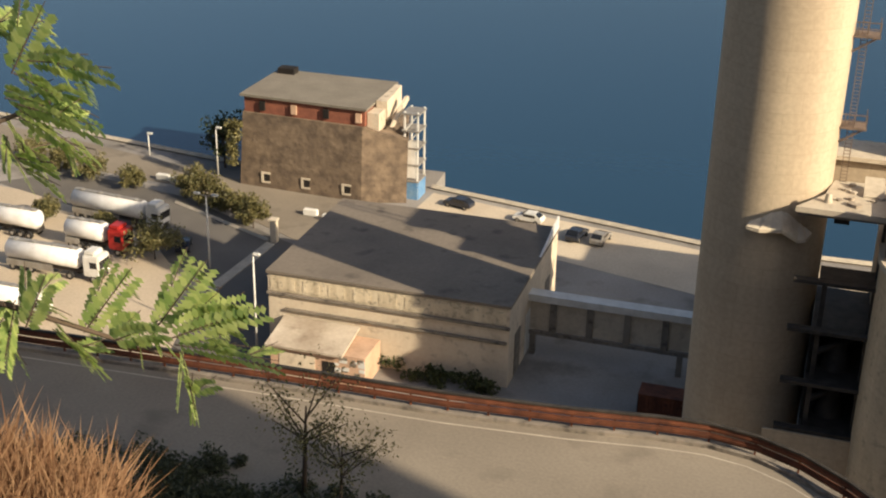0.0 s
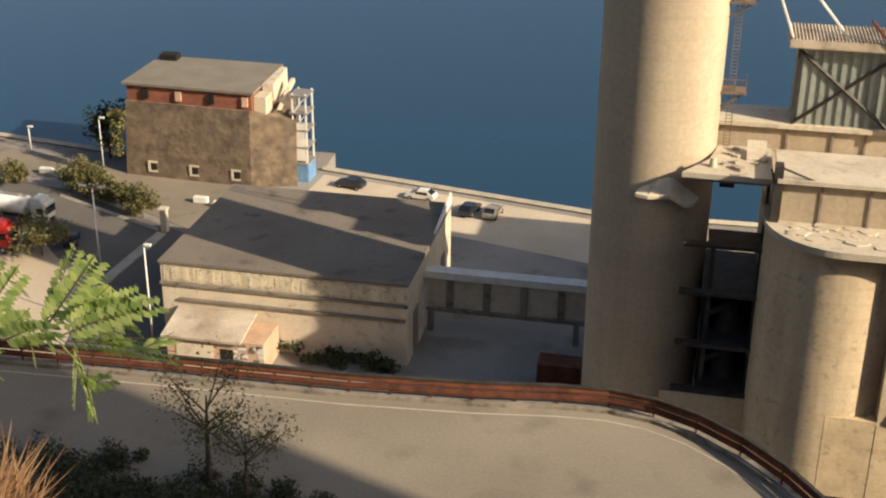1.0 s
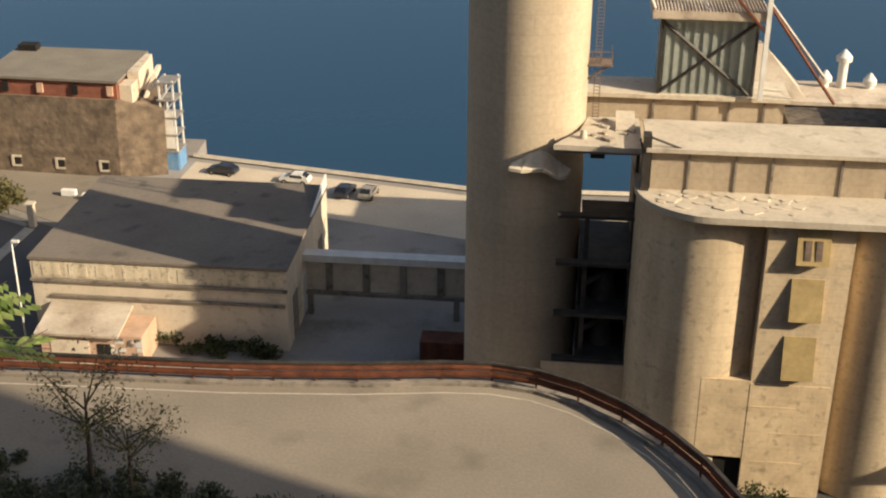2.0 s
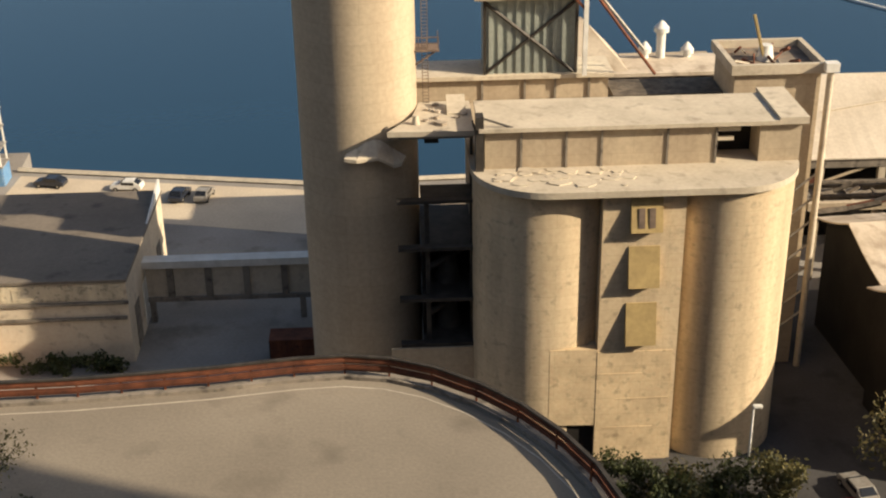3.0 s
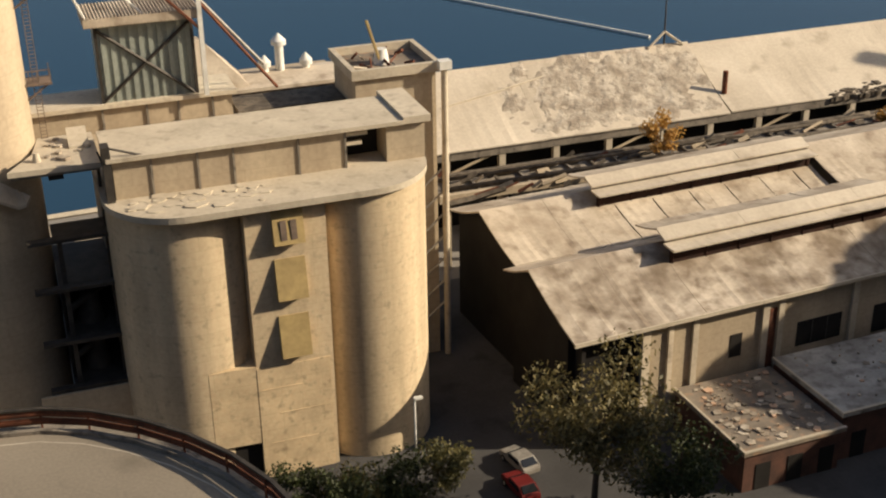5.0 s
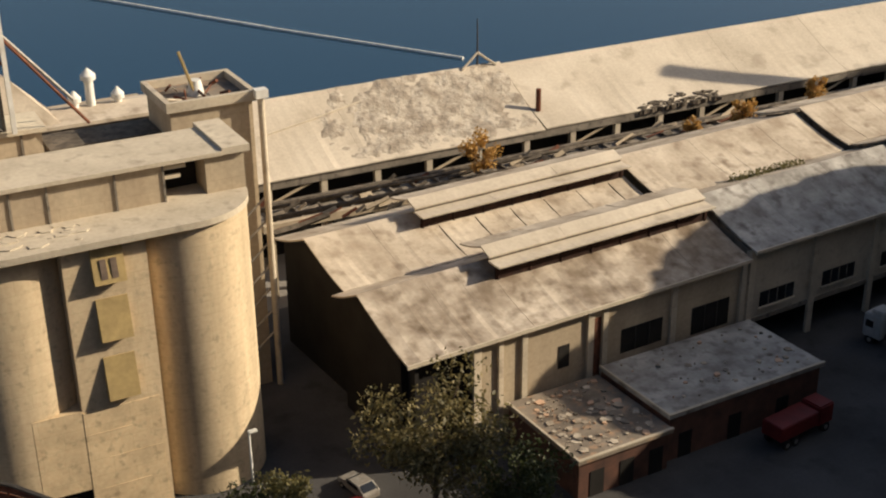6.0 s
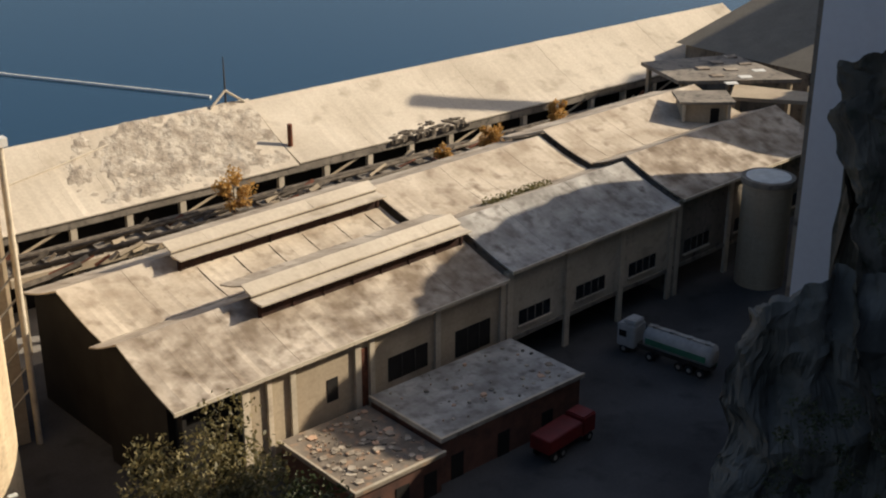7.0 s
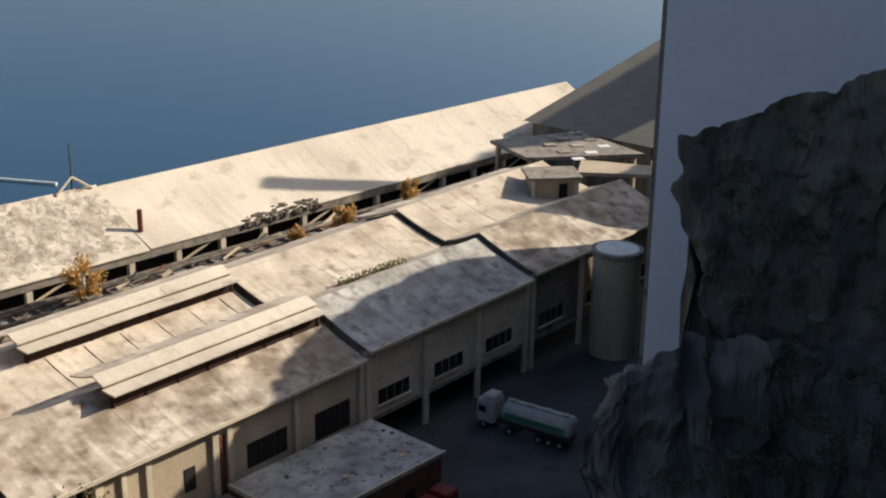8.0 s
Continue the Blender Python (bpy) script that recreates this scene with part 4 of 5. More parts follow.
# raised ridge vents
for yc, zc in ((8.6, 15.4), (22.2, 15.6)):
    for x0, x1 in ((13.2, 40.2),):
        sheets(s1, x0, x1, yc - 3.6, zc - 0.05, yc - 1.75, zc + 0.0, "quay_roof", 4.5, int(yc))
        sheets(s1, x0, x1, yc - 1.95, zc + 0.42, yc - 0.4, zc + 1.0, "quay_roof", 4.5, int(yc) + 2)
        # Dark strip added to draw the shaded fold line of the vent roof.
        bm = B()
        box(bm, x0 + 0.1, x1 - 0.1, yc - 1.8, yc - 1.74, zc - 0.2, zc + 0.3)
        part("vent_riser", bm, "grime_and_shade", s1)
        sheets(s1, x0, x1, yc + 3.2, zc - 0.1, yc - 0.4, zc + 0.92, "dust_roof_pale", 3.0, int(yc) + 1)
        for i in range(8):
            bm = B()
            x = x0 + 0.5 + i * (x1 - x0 - 1.2) / 7
            box(bm, x, x + 0.14, yc - 2.72, yc - 2.624, zc - 2.1, zc - 0.3)
            part("vent_post", bm, "vent_shade", s1)
        # Dark sheet that paints the shaded gap below the canopy.
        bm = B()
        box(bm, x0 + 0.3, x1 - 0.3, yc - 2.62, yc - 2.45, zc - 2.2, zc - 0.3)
        part("vent_louvre", bm, "vent_shade", s1, "rusty slot under the ridge vent, shade in its colour")
for i in range(6):
    bm = B()
    x = 15.5 + i * 4.4
    rod(bm, (x, 14.0, 12.5), (x, 16.6, 13.08), 0.09, 4)
    rod(bm, (x, 16.6, 13.08), (x, 19.3, 13.9), 0.09, 4)
    part("rafter", bm, "grime_and_shade", s1)

# front walls
bm = B()
box(bm, 7.5, 40.4, 0.5, 0.85, 0, e1 - 0.4)
part("front_wall", bm, "concrete", s1)
# Near-black colour carries the shade of this recess.
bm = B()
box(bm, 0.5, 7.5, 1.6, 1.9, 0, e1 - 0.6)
part("recessed_wall", bm, "shade_black", s1)
for x, w in ((7.3, 0.8), (10.0, 0.5), (12.6, 0.6), (20.2, 0.7), (22.0, 0.6), (30.6, 0.7), (39.9, 0.7)):
    bm = B()
    box(bm, x, x + w, 0.2, 0.497, 0, e1 - 0.45)
    part("column", bm, "stucco" if x < 12 else "concrete_pale", s1)
for x, w, z0, z1, mt in ((16.9, 1.3, 5.6, 8.0, "shade_black"), (24.5, 5.2, 5.0, 7.6, "shade_black"), (33.6, 5.0, 4.4, 7.4, "shade_black"), (20.9, 1.0, 3.0, 9.8, "rust")):
    bm = B()
    box(bm, x, x + w, 0.44, 0.496, z0, z1)
    wn_ = part("window", bm, mt, s1, "dark broken window opening")
    if w > 2:
        for k in range(1, 3):
            bm = B()
            box(bm, x + w * k / 3 - 0.06, x + w * k / 3 + 0.06, 0.40, 0.436, z0, z1)
            part("mullion", bm, "dark_steel", wn_)
for sec, x0, x1, ee in ((s2, 40.9, 69.4, e2), (s3, 69.9, 102.0, e3)):
    bm = B()
    box(bm, x0, x1, 0.5, 0.85, 3.9, ee - 0.4)
    part("front_wall", bm, "concrete_pale" if sec is s2 else "concrete_dark", sec)
    # Inner wall coloured near-black in place of the shade in the bays.
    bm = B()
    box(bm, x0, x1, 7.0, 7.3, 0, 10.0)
    part("inner_wall", bm, "shade_black", sec)
    k = max(3, round((x1 - x0) / 9.5))
    for i in range(k + 1):
        x = x0 + (x1 - x0 - 0.8) * i / k
        bm = B()
        box(bm, x, x + 0.8, 0.15, 0.497, 0, ee - 0.45)
        part("column", bm, "concrete_pale", sec)
        if i < k:
            bm = B()
            box(bm, x + 2.1, x + 7.0, 0.42, 0.496, 5.0, 6.7)
            wn_ = part("window", bm, "glass", sec, "dark ribbon window")
            for q in range(1, 4):
                bm = B()
                box(bm, x + 2.1 + 4.9 * q / 4 - 0.05, x + 2.1 + 4.9 * q / 4 + 0.05, 0.37, 0.418, 5.0, 6.7)
                part("mullion", bm, "concrete_dark", wn_)
            bm = B()
            box(bm, x + 1.9, x + 7.2, 0.25, 0.494, 4.75, 4.96)
            part("sill", bm, "concrete_pale", wn_)
    bm = B()
    box(bm, x0, x1, 0.3, 0.494, 3.5, 3.95)
    part("lintel", bm, "concrete_dark", sec)

# low annexes with debris on their roofs
for nm, x0, y0, w, d, z, mt, lab in (("annex", 53.4, 76.4, 10.4, 11.4, 4.2, "annex_roof", "low brick annex with rubble strewn on its flat roof"), ("annex_tall", 63.9, 77.6, 19.0, 10.6, 5.0, "dust_roof_dark", "low annex with a dusty weathered flat roof")):
    an = thing("annex", lab, "annex", x0, y0, 0, 2.0, group="annexes")
    bm = B()
    box(bm, 0.3, w - 0.3, 0.3, d, 0, z - 0.35)
    part("wall", bm, "brick_dark", an)
    bm = B()
    box(bm, 0, w, 0, d, z - 0.35, z)
    part("roof_slab", bm, mt, an)
    bm = B()
    box(bm, 0, w, -0.05, 0.22, z, z + 0.14)
    box(bm, 0, 0.22, 0.22, d, z, z + 0.14)
    part("roof_edge", bm, "concrete_pale", an)
    rng = random.Random(int(x0))
    for i in range(190 if z < 4.5 else 55):
        bm = B()
        x, y, s = rng.uniform(0.8, w - 0.8), rng.uniform(0.8, d - 0.5), 0.07 + 0.5 * rng.random() ** 3
        pts = [(x + s * rng.uniform(0.6, 1.2) * math.cos(a), y + s * rng.uniform(0.6, 1.2) * math.sin(a)) for a in (0.3, 1.4, 2.6, 3.7, 5.1)]
        prism(bm, pts, z, z + rng.uniform(0.03, 0.22))
        part("debris", bm, ("rubble", "salmon", "concrete_dark", "rubble", "dust_roof_pale")[rng.randrange(5)], an)
    for k in range(3):
        bm = B()
        box(bm, 1.5 + k * w / 3.2, 3.0 + k * w / 3.2, 0.24, 0.297, 0, 2.6)
        part("doorway", bm, "shade_black", an)

# ---------------------------------------------------------------- far shed along the quay
far = thing("quay_shed", "very long cement-dusted gable shed along the quay", "shed", 46.0, 135.0, 0)
L_ = 141.0
sheets(far, 0, 41.0, 0, 11.0, 12.0, 17.2, "quay_roof", 5.1, 70)
sheets(far, 41.2, L_, 0.1, 11.1, 12.1, 16.85, "quay_roof", 5.9, 71)
sheets(far, 0, L_, 24, 11.0, 12.0, 16.8, "quay_roof", 8.0, 72)
bm = B()
extrude_x(bm, [(1, 0), (23, 0), (23, 11), (12, 16.6), (1, 11)], 0.5, 0.9)
part("gable_wall", bm, "concrete", far)
bm = B()
extrude_x(bm, [(1, 0), (23, 0), (23, 11), (12, 16.6), (1, 11)], L_ - 0.9, L_ - 0.5)
part("gable_wall", bm, "concrete", far)
# This wall's near-black colour replaces the shade below the eave.
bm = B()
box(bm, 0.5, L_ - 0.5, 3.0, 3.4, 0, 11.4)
part("inner_wall", bm, "shade_black", far, "inner wall painted near-black for shade")
bm = B()
box(bm, 0, L_, 0.4, 0.9, 7.2, 7.9)
part("floor_beam", bm, "concrete", far)
bm = B()
box(bm, 0, L_, 0.2, 0.5, 9.8, 10.75)
part("eave_beam", bm, "concrete_dark", far)
for i in range(20):
    bm = B()
    x = 2.0 + i * 7.2
    box(bm, x, x + 0.8, 0.3, 1.0, 0, 10.7)
    part("column", bm, "concrete_pale", far)
    if i % 3 == 0:
        bm = B()
        rod(bm, (x + 0.8, 0.6, 7.9), (x + 6.8, 0.6, 10.0), 0.2, 4)
        part("brace", bm, "concrete", far)
# crust of crumbled cement on the roof
bm = B()
NXc, NYc = 120, 56
cr = []
for j in range(NYc + 1):
    row = []
    for i in range(NXc + 1):
        x, s = 9.0 + 32.0 * i / NXc, j / NYc
        q = Vector((x * 0.35, s * 4.5, 0.0))
        e_ = 1.0 - ((x - 27.5) / 14.0) ** 2 - ((s - 0.55) / 0.52) ** 2
        h = 0.5 * noise.noise(q) + 0.24 * noise.noise(q * 3.1) + 0.09 * noise.noise(q * 7.7) + 0.5 * e_ + 0.02
        h = max(-0.25, min(0.55, h))
        row.append(bm.verts.new((46 + x, 135 + 0.05 + 12.0 * s, 11.02 - 0.37 * math.sin(math.pi * s) + 6.2 * s + h * 0.42)))
    cr.append(row)
for j in range(NYc):
    for i in range(NXc):
        bm.faces.new((cr[j][i], cr[j][i + 1], cr[j + 1][i + 1], cr[j + 1][i]))
solid("roof_rubble", bm, "rubble", "crumbled cement crust on the quay shed roof", "rubble", kind="stuff")
vp = thing("roof_mast", "thin dark mast on a small frame at the ridge", "mast", 46 + 37.5, 147.0, 17.0)
bm = B()
rod(bm, (0, 0, 0), (0, 0, 6.5), 0.14, 6, 0.07)
part("pole", bm, "dark_steel", vp)
for sx in (-1, 1):
    bm = B()
    rod(bm, (sx * 2.6, -0.5, 0.0), (0, 0, 1.9), 0.18, 5)
    part("foot", bm, "concrete_pale", vp)
sk = thing("roof_vent_stack", "short dark rusty stack on the shed roof", "stack", 46 + 42.0, 138.5, 12.4)
bm = B()
cyl(bm, 0, 0, 0, 3.0, 0.35, seg=12)
part("pipe", bm, "rust", sk)

# conveyor trestle between the sheds
rng = random.Random(37)
bm = B()
for i in range(130):
    u = rng.random()
    x = 102.5 + 13.5 * u + rng.uniform(-0.4, 0.4)
    t_ = rng.uniform(0.0, 2.1) * (1.0 - 0.35 * abs(2 * u - 1)) * (0.6 + 0.4 * math.sin(9 * u) ** 2)
    q = rng.uniform(0.2, 0.75)
    y, z = 135.0 + t_, 11.0 + t_ * 0.42
    n_ = rng.randrange(4, 7)
    prism(bm, [(x + q * rng.uniform(0.6, 1.3) * math.cos(6.283 * k / n_), y + 0.6 * q * rng.uniform(0.6, 1.3) * math.sin(6.283 * k / n_)) for k in range(n_)], z - 0.5, z + rng.uniform(0.0, 0.16))
solid("eave_rubble", bm, "grime_and_shade", "dark broken roof sheets along the quay shed eave", "rubble", kind="stuff")
cbl = thing("roof_cable", "slack pale cable lying across the quay shed roof", "cable", 0, 0, 0)
bm = B()
rod(bm, (49.9, 141.7, 14.25), (57.6, 143.0, 14.95), 0.08, 6)
rod(bm, (57.6, 143.0, 14.95), (65.7, 144.6, 15.85), 0.08, 6)
part("line", bm, "concrete_pale", cbl)
tr_ = thing("conveyor_trestle", "long low concrete conveyor trestle with rusty debris", "conveyor", 44.0, 125.5, 0)
for y, z in ((0, 9.3), (5.5, 9.4)):
    bm = B()
    box(bm, 0, 108, y, y + 0.7, z - 0.5, z + 0.4)
    part("beam", bm, "concrete" if y < 1 else "grime_and_shade", tr_)
bm = B()
box(bm, 0, 108, 0.7, 5.5, 8.9, 9.2)
part("deck", bm, "concrete_dark", tr_)
for i in range(16):
    bm = B()
    x = 1 + i * 7
    box(bm, x, x + 0.7, 1.0, 1.7, 0, 8.9)
    part("leg", bm, "concrete", tr_)
rng = random.Random(31)
for y, z, q in ((1.6, 9.75, 0.32), (4.2, 9.9, 0.24)):
    bm = B()
    rod(bm, (1, y, z), (104, y + 0.3, z), q, 8)
    part("conveyor_pipe", bm, "grime_and_shade", tr_, "long grimy pipe")
for i in range(34):
    bm = B()
    x = 2.0 + i * 3.1
    box(bm, x, x + 0.3, 0.75, 5.45, 9.2, 9.55)
    part("cross_beam", bm, "concrete_dark" if i % 2 else "grime_and_shade", tr_)
for i in range(150):
    bm = B()
    x, y = rng.uniform(0, 105), rng.uniform(-1.5, 6.2)
    a, s = rng.uniform(-0.5, 0.5), rng.uniform(0.4, 2.4)
    rod(bm, (x, y, 9.35), (x + s * 1.6 * math.cos(a), y + s * 0.7 * math.sin(a), 9.4 + rng.uniform(0, 1.0)), rng.uniform(0.1, 0.45), 4)
    part("debris", bm, ("rust", "grime_and_shade", "dark_steel", "concrete", "grime_and_shade")[i % 5], tr_)
for x, y, h, r, s in ((73, 128.0, 5.6, 2.3, 81), (112, 125.5, 4.5, 1.7, 82), (126, 127.0, 5.5, 1.5, 83), (104, 126, 3.5, 1.3, 84)):
    tree("autumn_sapling", "small ochre sapling growing on the trestle", x, y, 9.2, h, r, "leaf_autumn", s, 1500, 0.22, "sapling", "trestle saplings", 0.2)
for x, s in ((96, 1), (99, 2), (92, 3)):
    rng = random.Random(s)
    bm = B()
    leaves(bm, rng, [(x + k * 0.9, 101.6 + x * 0.02, 13.6, 0.8) for k in range(4)], 260, 0.2, 0.5)
    solid("valley_weeds", bm, "leaf_olive", "olive weeds in the roof valley", "weeds", kind="stuff")

# far end roofs
fe = thing("end_house", "grey pitched end house behind the sheds", "building", 165, 112, 0)
bm = B()
box(bm, 0.5, 30, 0.5, 25, 0, 14.8)
part("wall", bm, "concrete_dark", fe)
# Dark felt colour puts the hill's shade on this roof.
bm = B()
va = [bm.verts.new(q) for q in ((0, -1, 14.8), (31, 4, 25.5), (31, 21, 25.5), (-1, 26, 14.8), (36, -1, 14.8), (36, 26, 14.8))]
for f in ((0, 1, 2, 3), (0, 4, 1), (1, 4, 5, 2), (2, 5, 3), (0, 3, 5, 4)):
    bm.faces.new([va[i] for i in f])
part("roof", bm, "felt_pale", fe, "grey hipped roof darkened for hill shade")
dk = thing("covered_deck", "flat dusty deck roofs at the end of the trestle", "deck", 140, 112, 0)
for pts, z in (([(9, 20), (5, 9), (20, -2), (24, 14)], 14.6), ([(6, 0), (13, -9), (17, -6), (12, 4)], 14.0), ([(-3, 4), (2, -2), (7, 1), (3, 8)], 13.3)):
    bm = B()
    prism(bm, pts[::-1], z, z + 0.55)
    part("slab", bm, "concrete_dark" if z != 14.0 else "concrete", dk)
    for px, py in pts:
        cx_, cy_ = sum(q[0] for q in pts) / 4, sum(q[1] for q in pts) / 4
        px, py = px + (cx_ - px) * 0.12, py + (cy_ - py) * 0.12
        bm = B()
        box(bm, px - 0.3, px + 0.3, py - 0.3, py + 0.3, 0, z)
        part("pillar", bm, "concrete", dk)
for i in range(9):
    bm = B()
    x, y = 9 + i * 1.5, 3 + (i * 37 % 11)
    prism(bm, [(x, y), (x + 1.6, y - 0.9), (x + 2.4, y + 0.3), (x + 0.7, y + 1.3)], 15.15, 15.2 + 0.1 * (i % 3))
    part("loose_sheet", bm, "white" if i % 3 == 0 else "dust_roof", dk)

hut = thing("roof_hut", "small flat-roofed plaster hut above the far shed", "hut", 136.2, 109.0, 12.8, -38.0)
bm = B()
box(bm, -3.2, 3.2, -2.2, 2.6, 0, 3.9)
part("wall", bm, "concrete", hut)
bm = B()
box(bm, -3.8, 3.8, -2.9, 3.0, 3.9, 4.25)
part("roof", bm, "concrete_dark", hut, "grimy flat roof slab")
bm = B()
box(bm, 0.6, 1.8, -2.26, -2.203, 0.9, 3.2)
part("doorway", bm, "shade_black", hut)
for x in (-3.3, 2.9):
    bm = B()
    box(bm, x, x + 0.4, -2.7, -2.3, 0, 3.896)
    part("post", bm, "concrete_pale", hut)

# tank and white tower at the far end
tk = thing("round_tank", "round concrete tank with a pale open top", "tank", 124.0, 88.3, 0)
bm = B()
cyl(bm, 0, 0, 0, 13.2, 3.0, seg=40)
part("drum", bm, "concrete", tk)
bm = B()
cyl(bm, 0, 0, 13.2, 13.9, 3.25, seg=40)
part("rim", bm, "concrete_dark", tk)
bm = B()
cyl(bm, 0, 0, 13.9, 13.95, 2.7, seg=40)
part("lid", bm, "white", tk, "pale tank lid")
wt = thing("white_block", "tall pale rendered blank block in the shade", "building", 73.1, 49.2, 0, -60.0)
bm = B()
box(bm, 0.0, 24.0, 0.0, 6.0, 0, 54.6)
part("wall", bm, "shade_white", wt)
bm = B()
box(bm, -0.35, 0.0, 0.5, 1.6, 0, 54.6)
part("corner_strip", bm, "concrete_dark", wt)

# ---------------------------------------------------------------- cliff and unseen hills that cast shade
def rock_mass(name, label, profile, mat, seed, amp, back=(0, 0, 0), category="cliff"):
    """A rock ridge drawn along its crest: rows of (crest x, y, z, foot x, y, z); back: its hidden side's foot from the crest."""
    bm = B()
    m, k = (len(profile) - 1) * 20, 44
    rows = []
    for i in range(m + 1):
        u = i / 20
        q = min(int(u), len(profile) - 2)
        f = u - q
        p = [profile[q][c] + (profile[q + 1][c] - profile[q][c]) * f for c in range(6)]
        row = []
        for j in range(-8, k + 1):
            s = j / k
            if s < 0:
                t = -s * k / 8
                v = Vector((p[0] + back[0] * t, p[1] + back[1] * t, p[2] + back[2] * t * t))
            else:
                v = Vector((p[0] + (p[3] - p[0]) * s ** 1.3, p[1] + (p[4] - p[1]) * s ** 1.3, p[2] + (p[5] - p[2]) * s))
            d = noise.turbulence_vector(v * 0.10 + Vector((seed, 0, 0)), 6, True) * amp
            d += noise.noise_vector(Vector((v.x * 0.5 + seed, v.y * 0.5, v.z * 0.16))) * amp * 0.6
            d += noise.turbulence_vector(v * 0.42 + Vector((0, seed, 0)), 5, True) * amp * 0.38
            d += noise.turbulence_vector(v * 1.15 + Vector((0, 0, seed)), 3, True) * amp * 0.16
            d += Vector((1, 1, 0.4)) * (noise.noise((v.x * 0.6, v.y * 0.6, v.z * 0.22 + seed)) * amp * 0.4)
            row.append(bm.verts.new(v + d * 0.7))
        rows.append(row)
    for i in range(m):
        for j in range(k + 8):
            bm.faces.new((rows[i][j], rows[i][j + 1], rows[i + 1][j + 1], rows[i + 1][j]))
    return solid(name, bm, mat, label, category, kind="structure")


def polar(az, el, d):
    return (d * math.cos(radians(az)), d * math.sin(radians(az)), EYE[2] + d * math.tan(radians(el)))


rock_mass("cliff", "dark jagged rock cliff in shade", [(*polar(a, e, 66), *polar(b, f, 59)) for a, e, b, f in ((32.3, -17.5, 30.6, -26), (32.2, -14.6, 30.2, -28), (31.0, -13.9, 29.4, -30), (29, -13.2, 28, -32), (26.6, -12.5, 26, -33), (24.4, -11.7, 23.5, -34), (20, -10.5, 20, -36), (12, -6, 13, -38))], "rock", 3.1, 2.0, (7, 3, -40))
rock_mass("scree", "broken grey rock slope at the cliff foot", [(*polar(a, e, 61), *polar(b, f, 50)) for a, e, b, f in ((36.2, -30, 37, -48), (35.4, -26.2, 36.5, -48), (34.5, -25.2, 35, -48), (32.5, -24.6, 33, -48), (30, -24.2, 30, -48), (27, -24, 26, -48), (20, -24, 20, -48))], "rock_pale", 7.7, 2.4, (10, 5, -36))
# Hidden ridge added to block sun; its crest steps set the shadow edges.
rock_mass("east_hill", "unseen ridge east of the yard, shaped to cast shade", [(97, 58, 20, 92, 50, 0), (108, 62, 31, 104, 45, 0), (118, 66, 38, 116, 45, 0), (130, 71.5, 43, 132, 50, 0), (137, 75, 43, 140, 50, 0), (150, 78.6, 42, 152, 52, 0), (154, 80, 24, 157, 54, 0), (166, 83, 23, 168, 55, 0), (169, 83.5, 42, 172, 56, 0), (205, 88, 42, 208, 60, 0), (215, 89, 30, 218, 60, 0), (236, 91, 30, 238, 60, 0), (246, 92, 70, 248, 62, 0), (300, 96, 76, 302, 64, 0)], "soil", 1.3, 1.2, (2, 6, -44), "hill")
UX, UY = (0.937, -0.350), (0.350, 0.937)


def hillrow(perp, z):
    return (92 * UX[0] + perp * UY[0], 92 * UX[1] + perp * UY[1], z, 62 * UX[0] + perp * UY[0], 62 * UX[1] + perp * UY[1], min(z - 14, 44))


# Out-of-view hill added so its crest throws the ramp road's shadow edge.
rock_mass("south_hill", "unseen high hill south-east of the viewpoint, added to cast shade", [hillrow(*q) for q in ((88, 40), (79, 66), (59.0, 68), (57.0, 72), (55.2, 101), (50, 122), (28, 122), (18, 103), (0, 102), (-60, 104))], "soil", 5.2, 1.0, (60, -25, -70), "hill")
ch = thing("chimney", "slim round concrete chimney beyond the sheds", "chimney", 195.2, 110.0, 0)
bm = B()
cyl(bm, 0, 0, 0, 59.4, 1.8, 1.4, 32)
part("shaft", bm, "concrete", ch)


# ---------------------------------------------------------------- vehicles
def wheel(parent, x, y, r, w):
    bm = B()
    rod(bm, (x, y - w / 2, r), (x, y + w / 2, r), r, 18)
    t = part("wheel", bm, "tyre", parent)
    bm = B()
    s = -1 if y < 0 else 1
    rod(bm, (x, y + s * w * 0.4, r), (x, y + s * (w / 2 + 0.02), r), r * 0.5, 12)
    part("rim", bm, "steel", t)


def bevelled(bm, width):
    bmesh.ops.bevel(bm, geom=list(bm.edges), offset=width, segments=2, affect="EDGES")
    return bm


